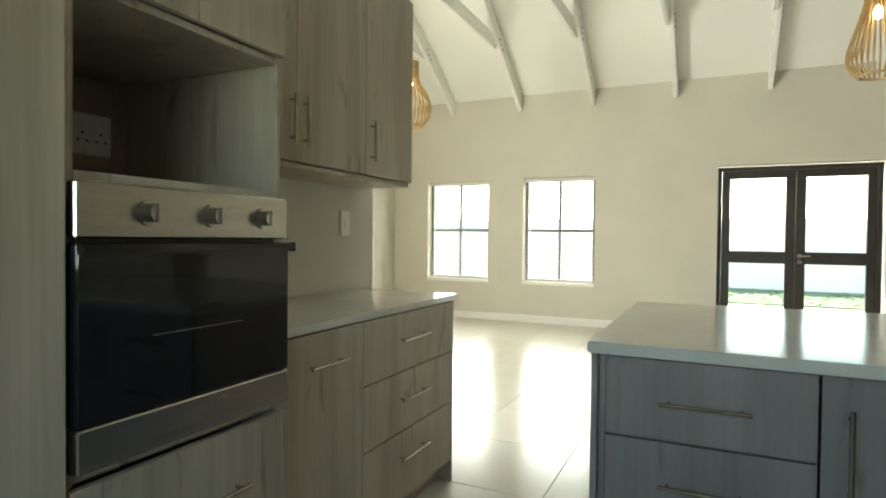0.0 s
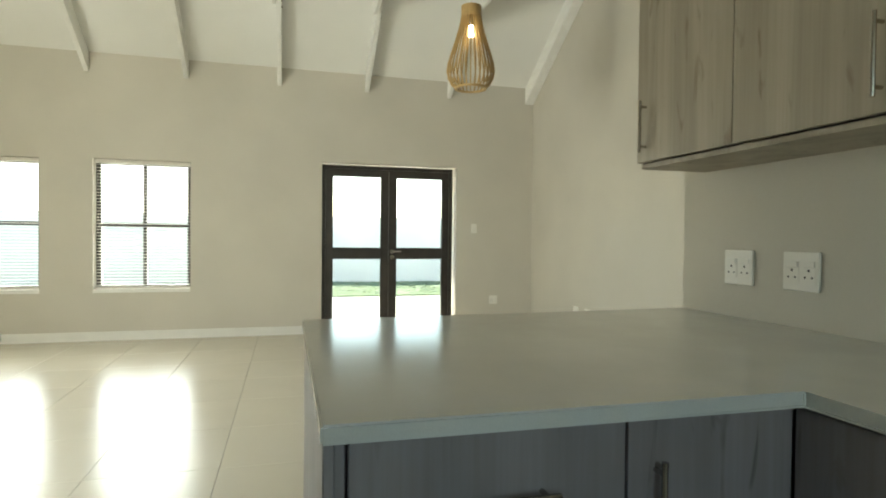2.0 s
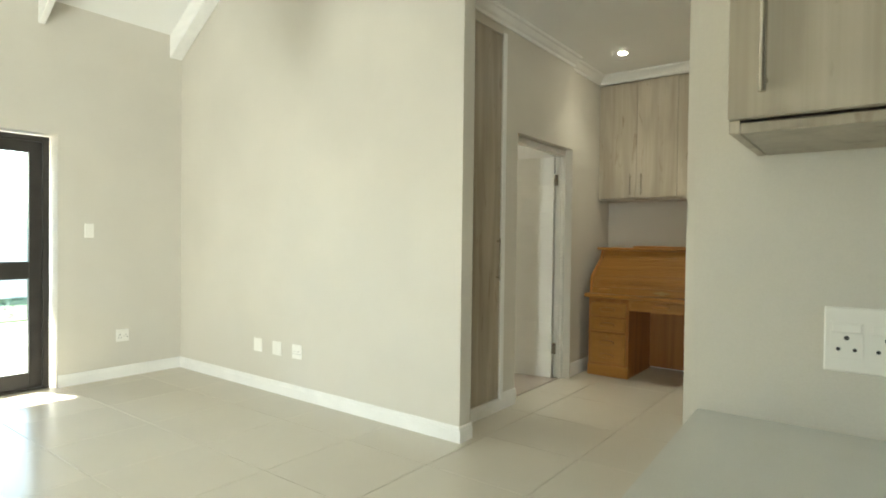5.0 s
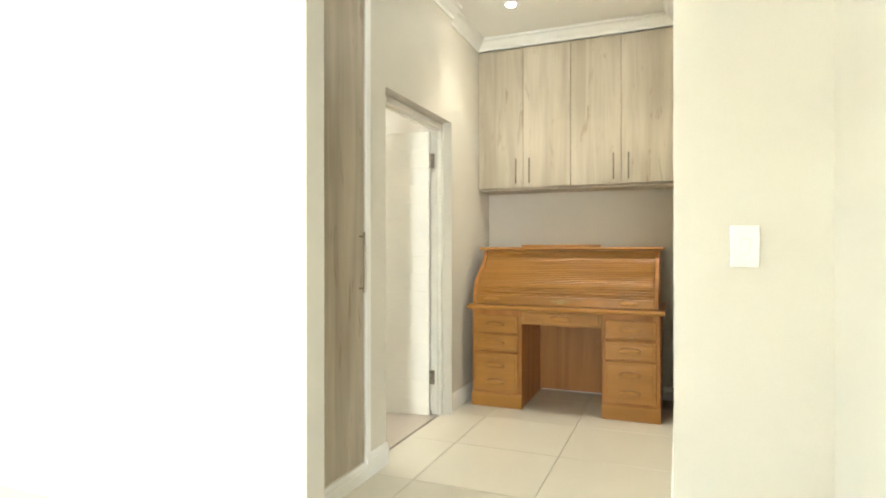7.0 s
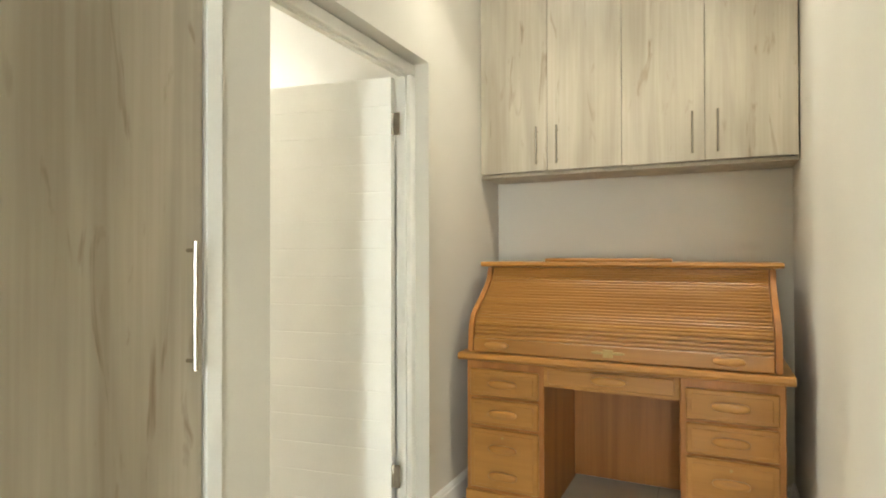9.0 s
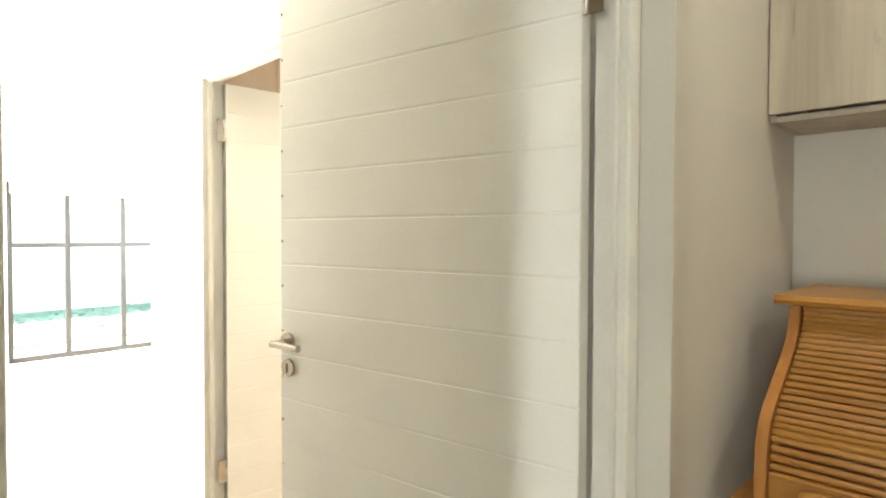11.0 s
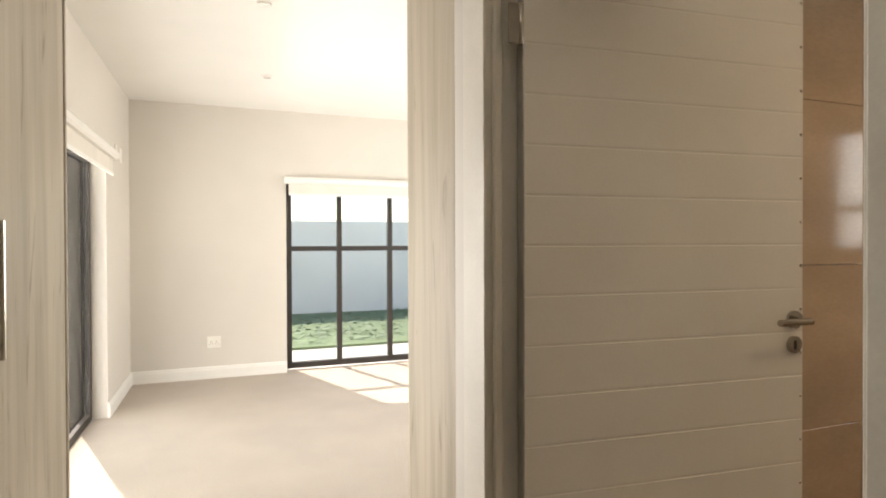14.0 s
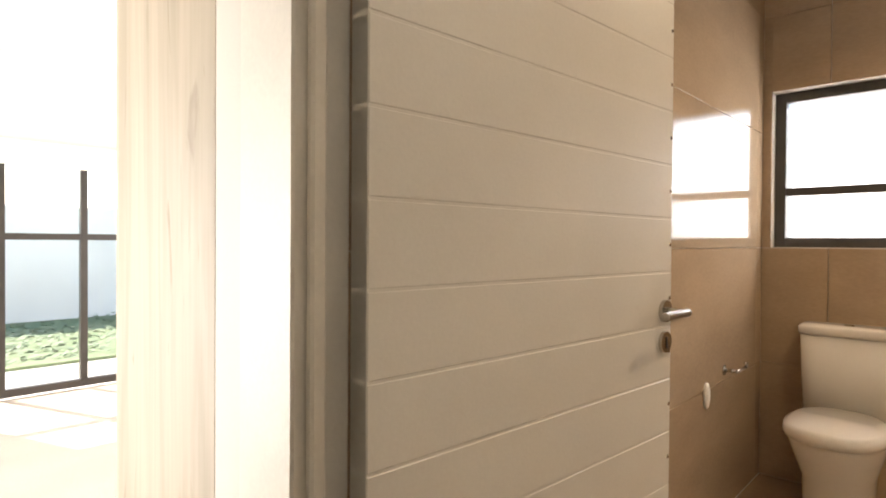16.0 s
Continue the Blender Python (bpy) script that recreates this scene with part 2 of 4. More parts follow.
def rod_mesh(radius, length, material, sides=12):
    key = ("rod", round(radius, 4), round(length, 4), material.name, sides)
    if key not in CACHE:
        bm = bmesh.new()
        bmesh.ops.create_cone(bm, cap_ends=True, segments=sides, radius1=radius, radius2=radius, depth=length)
        bmesh.ops.bevel(bm, geom=[e for e in bm.edges if e.calc_face_angle(0) > 1.0], offset=radius * 0.2, segments=1, affect="EDGES")
        me = mesh_of("rod", bm, material)
        for f in me.polygons:
            f.use_smooth = abs(f.normal.z) < 0.3
        CACHE[key] = me
    return CACHE[key]


def rod(parent, name, a, b, radius, material, sides=12, label=""):
    a, b = Vector(a), Vector(b)
    ob = new(name, rod_mesh(radius, (b - a).length, material, sides))
    ob.matrix_basis = Matrix.Translation((a + b) / 2) @ (b - a).to_track_quat("Z", "Y").to_matrix().to_4x4()
    if label:
        tagged(ob, label)
    return attach(ob, parent) if parent else ob


def tube_bm(bm, a, b, radius, sides=10):
    a, b = Vector(a), Vector(b)
    m = Matrix.Translation((a + b) / 2) @ (b - a).to_track_quat("Z", "Y").to_matrix().to_4x4()
    bmesh.ops.create_cone(bm, cap_ends=True, segments=sides, radius1=radius, radius2=radius, depth=(b - a).length, matrix=m)


def block_bm(bm, x0, x1, y0, y1, z0, z1):
    m = Matrix.Translation(((x0 + x1) / 2, (y0 + y1) / 2, (z0 + z1) / 2)) @ Matrix.Diagonal((x1 - x0, y1 - y0, z1 - z0, 1))
    return bmesh.ops.create_cube(bm, size=1.0, matrix=m)["verts"]


def prism_bm(bm, outline, axis, lo, hi):
    """Extrudes an outline, given in the two axes other than axis, from lo to hi."""
    def at(p, v):
        q = list(p)
        q.insert(axis, v)
        return bm.verts.new(q)
    a, b = [at(p, lo) for p in outline], [at(p, hi) for p in outline]
    bm.faces.new(a)
    bm.faces.new(list(reversed(b)))
    for i in range(len(a)):
        j = (i + 1) % len(a)
        bm.faces.new((a[j], a[i], b[i], b[j]))


def prism(parent, name, outline, axis, lo, hi, material, bevel=0.0, smooth=False, label=""):
    bm = bmesh.new()
    prism_bm(bm, outline, axis, lo, hi)
    if bevel:
        bmesh.ops.bevel(bm, geom=list(bm.edges), offset=bevel, segments=2, affect="EDGES")
    ob = new(name, mesh_of(name, bm, material, smooth))
    if label:
        tagged(ob, label)
    return attach(ob, parent) if parent else ob


def loft(parent, name, rings, material, label=""):
    """A smooth body through closed rings of points, capped at both ends."""
    bm = bmesh.new()
    loops = [[bm.verts.new(p) for p in r] for r in rings]
    k = len(loops[0])
    for a, b in zip(loops, loops[1:]):
        for i in range(k):
            bm.faces.new((a[i], a[(i + 1) % k], b[(i + 1) % k], b[i]))
    bm.faces.new(loops[0])
    bm.faces.new(loops[-1])
    ob = new(name, mesh_of(name, bm, material, True))
    if label:
        tagged(ob, label)
    return attach(ob, parent) if parent else ob


def oval(cx, cy, z, rx, ry, k=28, power=2.0):
    out = []
    for i in range(k):
        a = 2 * math.pi * i / k
        c, s = math.cos(a), math.sin(a)
        out.append((cx + rx * math.copysign(abs(c) ** (2 / power), c), cy + ry * math.copysign(abs(s) ** (2 / power), s), z))
    return out


def thing(name, x, y, z, rz, label, category, group=""):
    ob = new(name)
    ob.empty_display_size = 0.1
    ob.matrix_basis = pose(x, y, z, 0, 0, rz)
    return tagged(ob, label, category, group)


def setting(ob, label, category):
    return tagged(ob, label, category, kind="structure")


def wall(name, axis, p0, p1, a0, a1, z0, z1, holes, material, label="plain painted plaster wall"):
    """A wall p0..p1 thick that runs a0..a1 along the other axis, with openings (a0, a1, z0, z1) cut through."""
    us = sorted({a0, a1, *[v for h in holes for v in h[:2] if a0 < v < a1]})
    vs = sorted({z0, z1, *[v for h in holes for v in h[2:] if z0 < v < z1]})

    def solid(i, j):
        if not (0 <= i < len(us) - 1 and 0 <= j < len(vs) - 1):
            return False
        u, v = (us[i] + us[i + 1]) / 2, (vs[j] + vs[j + 1]) / 2
        return not any(h[0] < u < h[1] and h[2] < v < h[3] for h in holes)
    bm = bmesh.new()
    cache = {}

    def vert(u, v, p):
        key = (u, v, p)
        if key not in cache:
            cache[key] = bm.verts.new((p, u, v) if axis == "x" else (u, p, v))
        return cache[key]
    for i in range(len(us) - 1):
        for j in range(len(vs) - 1):
            if not solid(i, j):
                continue
            u0, u1, v0, v1 = us[i], us[i + 1], vs[j], vs[j + 1]
            for p in (p0, p1):
                bm.faces.new([vert(u0, v0, p), vert(u1, v0, p), vert(u1, v1, p), vert(u0, v1, p)])
            for di, dj, e in ((-1, 0, (u0, v0, u0, v1)), (1, 0, (u1, v0, u1, v1)), (0, -1, (u0, v0, u1, v0)), (0, 1, (u0, v1, u1, v1))):
                if not solid(i + di, j + dj):
                    bm.faces.new([vert(e[0], e[1], p0), vert(e[2], e[3], p0), vert(e[2], e[3], p1), vert(e[0], e[1], p1)])
    return setting(new(name, mesh_of(name, bm, material)), label, "wall")


# ---------------------------------------------------------------- plan
DOORWALL, EAST, WEST, SOUTH = 7.77, 3.24, -4.05, -1.30
EAVE, SLOPE, RIDGE = 3.172, 0.65, 3.235
HALL_N, HALL_S, HALL_E, HALL_TOP = 4.615, 3.12, 6.25, 2.93
BED_W, BED_N, BED_E, BED_TOP = 3.80, 11.30, 8.20, 2.60
PASS_E, BATH_N, BATH_S = 5.27, 6.90, 4.85
OUT = DOORWALL + 0.23


def roof(y):
    return EAVE + SLOPE * (DOORWALL - y if y > RIDGE else y - SOUTH)


WIN_A, WIN_B = (-3.475, -2.495, 0.56, 2.0), (-1.98, -0.985, 0.56, 2.015)
DOOR_OUT = (0.49, 2.19, -0.1, 2.085)
wall("wall_north", "y", DOORWALL, OUT, WEST - 0.2, EAST + 0.12, -0.1, 3.45, [WIN_A, WIN_B, DOOR_OUT], M_WALL, "greige plaster wall with two windows and a double door")
KITWIN = (-0.5, 1.0, 0.95, 2.05)
wall("wall_south", "y", SOUTH - 0.2, SOUTH, WEST - 0.2, 1.80, -0.1, 3.45, [KITWIN], M_WALL, "greige plaster kitchen wall with a window")


def gable(name, x0, x1, y0, y1, openings=(), label="greige plaster gable wall"):
    """A wall across the roof, cut along its slopes, with openings (y0, y1, top) from the floor."""
    bm = bmesh.new()
    cuts = sorted({y0, y1, *[v for o in openings for v in o[:2]]} | ({RIDGE} if y0 < RIDGE < y1 else set()))
    for a, b in zip(cuts, cuts[1:]):
        base = -0.1
        for o in openings:
            if o[0] <= (a + b) / 2 <= o[1]:
                base = o[2]
        prism_bm(bm, [(a, base), (b, base), (b, roof(b - 1e-6) + 0.05), (a, roof(a + 1e-6) + 0.05)], 0, x0, x1)
    bmesh.ops.remove_doubles(bm, verts=bm.verts, dist=1e-4)
    return setting(new(name, mesh_of(name, bm, M_WALL)), label, "wall")


# Gap left for the assumed, unseen patio door that admits the west light.
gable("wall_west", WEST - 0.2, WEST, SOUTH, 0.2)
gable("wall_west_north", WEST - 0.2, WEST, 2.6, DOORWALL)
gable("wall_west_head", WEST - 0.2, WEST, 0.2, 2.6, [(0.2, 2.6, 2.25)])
gable("wall_east", EAST, EAST + 0.12, 2.59, DOORWALL, [(HALL_S, 4.44, HALL_TOP + 0.02)], "greige plaster gable wall ending at the hall")
gable("wall_kitchen_east", 1.68, 1.80, SOUTH, 2.712)
wall("wall_kitchen_return", "y", 2.59, 2.712, 1.80, EAST, -0.1, 5.85, [], M_WALL)
# Upper part is unseen, added up to the roof to shade the kitchen.
gable("wall_kitchen_west", -1.40, -1.27, SOUTH, 2.70, (), "greige plaster wall behind the kitchen units, carried up unseen to the roof")

# hall
HALL_DOOR = (4.222, 5.225, -0.1, 2.10)
CUPBOARD_GAP = (3.515, 3.99, 0.09, 2.78)
wall("wall_hall_north", "y", HALL_N, HALL_N + 0.125, EAST + 0.12, 5.235, -0.1, HALL_TOP + 0.1, [HALL_DOOR, CUPBOARD_GAP], M_WALL, "greige plaster hall wall with a doorway")
wall("wall_hall_north_end", "y", 4.66, HALL_N + 0.125, 5.235, HALL_E, -0.1, HALL_TOP + 0.1, [], M_WALL, "greige plaster hall wall beside the desk")
wall("wall_hall_south", "y", HALL_S - 0.12, HALL_S, EAST + 0.12, HALL_E, -0.1, HALL_TOP + 0.1, [], M_WALL, "greige plaster hall wall")
wall("wall_hall_east", "x", HALL_E, HALL_E + 0.12, HALL_S - 0.12, HALL_N + 0.125, -0.1, HALL_TOP + 0.1, [], M_WALL)

# bedroom, passage and bathroom
WEST_WIN = (8.05, 10.23, 0.0, 1.93)
NORTH_WIN = (5.18, 7.45, 0.0, 1.93)
wall("wall_bedroom_west", "x", BED_W - 0.23, BED_W, OUT, BED_N + 0.23, -0.1, 2.8, [WEST_WIN], M_BEDWALL, "cream plaster bedroom wall with a glazed door")
wall("wall_bedroom_north", "y", BED_N, BED_N + 0.23, BED_W, BED_E + 0.23, -0.1, 2.8, [NORTH_WIN], M_BEDWALL, "cream plaster bedroom wall with a tall window")
BATH_WIN = (5.75, 6.86, 1.20, 2.01)
# Second hole is for the added bedroom window, never in view.
wall("wall_bedroom_east", "x", BED_E, BED_E + 0.23, BATH_S - 0.12, BED_N, -0.1, 2.8, [BATH_WIN, (8.45, 10.35, 0.7, 2.1)], M_BEDWALL, "plaster wall with a high bathroom window")
BATH_DOOR = (5.77, 6.874, -0.1, 2.095)
wall("wall_passage_east", "x", PASS_E, PASS_E + 0.125, HALL_N + 0.125, 7.02, -0.1, 2.8, [BATH_DOOR], M_BEDWALL, "cream plaster passage wall with a doorway")
wall("wall_bath_north", "y", BATH_N + 0.012, 7.02, PASS_E + 0.125, BED_E, -0.1, 2.8, [], M_BEDWALL)
wall("wall_bath_south", "y", BATH_S - 0.11, BATH_S, PASS_E + 0.125, BED_E, -0.1, 2.8, [], M_BEDWALL)
wall("wall_passage_west", "x", 3.36, 3.48, HALL_N + 0.125, OUT, -0.1, 2.8, [], M_BEDWALL)

# ceilings
bm = bmesh.new()
for ya, yb in ((RIDGE, DOORWALL), (SOUTH, RIDGE)):
    prism_bm(bm, [(ya, roof(ya + 1e-6)), (yb, roof(yb - 1e-6)), (yb, roof(yb - 1e-6) + 0.14), (ya, roof(ya + 1e-6) + 0.14)], 0, WEST - 0.2, EAST + 0.2)
setting(new("ceiling_vault", mesh_of("ceiling_vault", bm, M_CEIL)), "white sloping boarded ceiling under the roof", "ceiling")


def flat_ceiling(name, x0, x1, y0, y1, z, label):
    bm = bmesh.new()
    block_bm(bm, x0, x1, y0, y1, z, z + 0.12)
    setting(new(name, mesh_of(name, bm, M_CEIL)), label, "ceiling")


flat_ceiling("ceiling_hall", EAST + 0.12, HALL_E, HALL_S, 4.66, HALL_TOP, "flat white hall ceiling")
flat_ceiling("ceiling_bedroom", 3.48, BED_E, HALL_N + 0.125, BED_N, BED_TOP, "flat white bedroom ceiling")


def cornice(name, x0, y0, x1, y1, z, nx, ny):
    """Stepped cove between wall and ceiling; (nx, ny) points into the room."""
    prof = [(0, 0), (0, -0.085), (0.012, -0.085), (0.016, -0.065), (0.035, -0.05), (0.058, -0.022), (0.075, -0.016), (0.08, 0)]
    bm = bmesh.new()
    ends = []
    for x, y in ((x0, y0), (x1, y1)):
        ends.append([bm.verts.new((x + nx * d, y + ny * d, z + h)) for d, h in prof])
    for i in range(len(prof)):
        j = (i + 1) % len(prof)
        bm.faces.new((ends[0][i], ends[0][j], ends[1][j], ends[1][i]))
    bm.faces.new(ends[0])
    bm.faces.new(ends[1])
    setting(new(name, mesh_of(name, bm, M_TRIM)), "white moulded ceiling cornice", "cornice")


cornice("trim_cornice_north", EAST + 0.12, HALL_N, 5.235, HALL_N, HALL_TOP, 0, -1)
cornice("trim_cornice_south", EAST + 0.12, HALL_S, HALL_E, HALL_S, HALL_TOP, 0, 1)
cornice("trim_cornice_end", 5.235, 4.66, HALL_E, 4.66, HALL_TOP, 0, -1)
cornice("trim_cornice_east", 5.955, HALL_S, 5.955, 4.66, HALL_TOP, -1, 0)


def baseboard(x0, y0, x1, y1, nx, ny, h=0.10):
    prof = [(0.0, 0.0), (0.018, 0.0), (0.018, h - 0.03), (0.014, h - 0.022), (0.014, h - 0.012), (0.008, h), (0.0, h)]
    bm = bmesh.new()
    ends = [[bm.verts.new((x + nx * d, y + ny * d, z)) for d, z in prof] for x, y in ((x0, y0), (x1, y1))]
    for i in range(len(prof)):
        j = (i + 1) % len(prof)
        bm.faces.new((ends[0][i], ends[0][j], ends[1][j], ends[1][i]))
    bm.faces.new(ends[0])
    bm.faces.new(ends[1])
    setting(new("baseboard", mesh_of("baseboard", bm, M_TRIM)), "white painted skirting board", "skirting")


baseboard(WEST, DOORWALL, 0.49, DOORWALL, 0, -1)
baseboard(2.19, DOORWALL, EAST, DOORWALL, 0, -1)
baseboard(EAST, 4.44, EAST, DOORWALL, -1, 0)
baseboard(EAST - 0.018, 4.44, EAST + 0.12, 4.44, 0, -1)
baseboard(EAST + 0.12, 4.44, EAST + 0.12, HALL_N, 1, 0)
baseboard(WEST, 2.6, WEST, DOORWALL, 1, 0)
baseboard(EAST + 0.12, HALL_N, 3.99, HALL_N, 0, -1, 0.085)
baseboard(3.99, HALL_N, 4.222, HALL_N, 0, -1, 0.12)
baseboard(5.235, 4.66, HALL_E, 4.66, 0, -1, 0.12)
baseboard(EAST, HALL_S, HALL_E, HALL_S, 0, 1, 0.12)
baseboard(EAST, 2.712, EAST, HALL_S, -1, 0, 0.12)
baseboard(1.80, 2.712, EAST, 2.712, 0, 1, 0.12)
baseboard(HALL_E, HALL_S, HALL_E, 4.66, -1, 0)
baseboard(BED_W, BED_N, 5.18, BED_N, 0, -1, 0.12)
baseboard(7.45, BED_N, BED_E, BED_N, 0, -1, 0.12)
baseboard(BED_W, 10.22, BED_W, BED_N, 1, 0, 0.12)
baseboard(BED_E, 7.56, BED_E, BED_N, -1, 0, 0.12)
baseboard(PASS_E, 4.74, PASS_E, 5.74, -1, 0, 0.12)

# floors below the finishes
for nm, x0, x1, y0, y1, z, mt, lb in (
        ("floor", WEST - 0.2, HALL_E + 0.12, SOUTH, OUT - 0.02, -0.012, M_GROUT, "cream porcelain tile floor with thin grey joints"),
        ("floor_bath", PASS_E + 0.06, BED_E, BATH_S, BATH_N, -0.004, M_BATHTILE, "tan tiled bathroom floor")):
    bm = bmesh.new()
    block_bm(bm, x0, x1, y0, y1, z - 0.1, z)
    setting(new(nm, mesh_of(nm, bm, mt)), lb, "floor")
bm = bmesh.new()
block_bm(bm, 3.48, PASS_E + 0.06, HALL_N + 0.085, 7.02, -0.02, 0.006)
block_bm(bm, 3.57, BED_E, 7.02, BED_N + 0.1, -0.02, 0.006)
setting(new("floor_carpet", mesh_of("floor_carpet", bm, M_CARPET)), "beige loop pile carpet", "carpet")

# ---------------------------------------------------------------- rafters and ties
BEAM_X = [-3.99, -3.06, -2.04, -1.03, -0.01, 1.025, 2.075]
TIE_Z = 3.76


def rafter(x0, x1):
    bm = bmesh.new()
    prism_bm(bm, [(DOORWALL, EAVE - 0.215), (DOORWALL, EAVE - 0.002), (RIDGE, roof(RIDGE) - 0.002), (RIDGE, roof(RIDGE) - 0.215)], 0, x0, x1)
    prism_bm(bm, [(SOUTH, EAVE - 0.215), (SOUTH, EAVE - 0.002), (RIDGE, roof(RIDGE + .001) - 0.002), (RIDGE, roof(RIDGE + .001) - 0.215)], 0, x0, x1)
    bmesh.ops.bevel(bm, geom=list(bm.edges), offset=0.004, segments=1, affect="EDGES")
    setting(new("trim_rafter", mesh_of("trim_rafter", bm, M_BEAM)), "white painted exposed timber rafter", "rafter")


for x in BEAM_X:
    rafter(x - 0.025, x + 0.025)
    ya = DOORWALL - (TIE_Z - EAVE) / SLOPE - 0.02
    yb = SOUTH + (TIE_Z - EAVE) / SLOPE + 0.02
    tie = new("trim_collar_tie", box_mesh(0.04, ya - yb, 0.17, M_BEAM, 0.004))
    tie.location = (x - 0.047, (ya + yb) / 2, TIE_Z - 0.12)
    setting(tie, "white painted timber tie bolted to the rafter", "roof tie")
    for k in range(3):
        bolt = rod(None, "trim_bolt", (x + 0.025, ya + 0.07 - 0.05 * k, TIE_Z - 0.20 + 0.05 * k), (x + 0.037, ya + 0.07 - 0.05 * k, TIE_Z - 0.20 + 0.05 * k), 0.014, M_SATIN, 8)
        setting(bolt, "dull steel bolt head on the rafter", "bolt")
rafter(3.12, EAST - 0.003)

# ---------------------------------------------------------------- windows and outer doors


def pane(parent, x0, x1, y, z0, z1, material=None):
    ob = bx(parent, "pane", x0, x1, y - 0.003, y + 0.003, z0, z1, material or M_GLASS, 0)
    ob.visible_shadow = False
    return ob


def window(name, x, y, rz, w, z0, z1, uprights, rails, label, material, bar=0.05, frosted=False):
    """Frame in local x (across) and z; local y is the depth. uprights and rails: centres inside the frame."""
    o = thing(name, x, y, 0, rz, label, "window")
    setting(o, label, "window")
    d = 0.03
    bx(o, "frame", 0, bar, -d, d, z0, z1, material)
    bx(o, "frame", w - bar, w, -d, d, z0, z1, material)
    bx(o, "frame", bar, w - bar, -d, d, z0, z0 + bar, material)
    bx(o, "frame", bar, w - bar, -d, d, z1 - bar, z1, material)
    us, vs = [bar, *uprights, w - bar], [z0 + bar, *rails, z1 - bar]
    for u in uprights:
        bx(o, "mullion", u - bar * 0.42, u + bar * 0.42, -d * 0.9, d * 0.9, z0 + bar, z1 - bar, material)
    for v in rails:
        for a, b in zip(us, us[1:]):
            ia, ib = (0 if a == bar else bar * 0.42), (0 if b == w - bar else bar * 0.42)
            bx(o, "transom", a + ia, b - ib, -d * 0.85, d * 0.85, v - bar * 0.42, v + bar * 0.42, material)
    for a, b in zip(us, us[1:]):
        for c, e in zip(vs, vs[1:]):
            pane(o, a, b, 0.0, c, e, M_FROST if frosted else None)
    return o


for i, h in enumerate((WIN_A, WIN_B)):
    w = h[1] - h[0]
    window("window_%d" % (i + 1), h[0], DOORWALL + 0.15, 0, w, h[2], h[3], [w / 2], [1.29], "dark bronze aluminium window with four panes", M_BRONZE)
    sill = bx(None, "trim_sill", h[0], h[1], DOORWALL - 0.012, DOORWALL + 0.118, h[2] - 0.03, h[2] + 0.012, M_TRIM, 0.004)
    setting(sill, "white painted window sill", "sill")


def venetian(h):
    """Slats standing open across a window, with head rail, ladder cords and a foot rail."""
    w = h[1] - h[0]
    o = thing("venetian_blind", h[0], DOORWALL + 0.07, h[2], 0, "dark slatted venetian blind lowered with open slats", "blind", "window blinds")
    bx(o, "head_rail", 0.01, w - 0.01, -0.022, 0.022, h[3] - h[2] - 0.045, h[3] - h[2] - 0.004, M_ROLLER, label="cream head rail")
    n = 40
    for k in range(n):
        z = 0.05 + (h[3] - h[2] - 0.11) * k / (n - 1)
        s = new("slat", box_mesh(w - 0.03, 0.026, 0.0018, M_ROLLER, 0))
        s.matrix_basis = pose(w / 2, 0, z, 16, 0, 0)
        attach(s, o)
    bx(o, "foot_rail", 0.012, w - 0.012, -0.014, 0.014, 0.016, 0.034, M_ROLLER)
    for u in (0.12, w / 2, w - 0.12):
        rod(o, "cord", (u, -0.015, 0.03), (u, -0.015, h[3] - h[2] - 0.04), 0.0012, M_ROLLER, 5)


venetian(WIN_A)
venetian(WIN_B)

# double door to the garden
dd = setting(thing("door_1", 0.49, DOORWALL + 0.10, 0, 0, "x", "door"), "dark bronze double door with two glass panes in each leaf, shut", "door")
W = 1.66
bx(dd, "frame", 0.0, 0.045, -0.04, 0.05, 0, 2.065, M_BRONZE)
bx(dd, "frame", W - 0.045, W, -0.04, 0.05, 0, 2.065, M_BRONZE)
bx(dd, "frame", 0.045, W - 0.045, -0.04, 0.05, 2.02, 2.065, M_BRONZE)
bx(dd, "threshold", 0.0, W, -0.05, 0.06, 0.0, 0.02, M_BRONZE)
for s in (0, 1):
    x0 = 0.048 + s * (W / 2 - 0.046)
    x1 = x0 + W / 2 - 0.05
    a, b = (0.09, 0.10) if s == 0 else (0.10, 0.09)
    bx(dd, "leaf_stile", x0, x0 + a, -0.025, 0.025, 0.022, 2.018, M_BRONZE)
    bx(dd, "leaf_stile", x1 - b, x1, -0.025, 0.025, 0.022, 2.018, M_BRONZE)
    for z0, z1 in ((0.022, 0.135), (0.915, 1.035), (1.935, 2.018)):
        bx(dd, "leaf_rail", x0 + a, x1 - b, -0.024, 0.024, z0, z1, M_BRONZE)
        for zb, sgn in ((z0, -1), (z1, 1)):
            if 0.1 < zb < 2.0:
                bx(dd, "glazing_bead", x0 + a, x1 - b, -0.020, -0.008, min(zb, zb + sgn * 0.012), max(zb, zb + sgn * 0.012), M_BRONZE, 0.003)
    pane(dd, x0 + a - 0.002, x1 - b + 0.002, 0, 0.135, 0.915)
    pane(dd, x0 + a - 0.002, x1 - b + 0.002, 0, 1.035, 1.935)


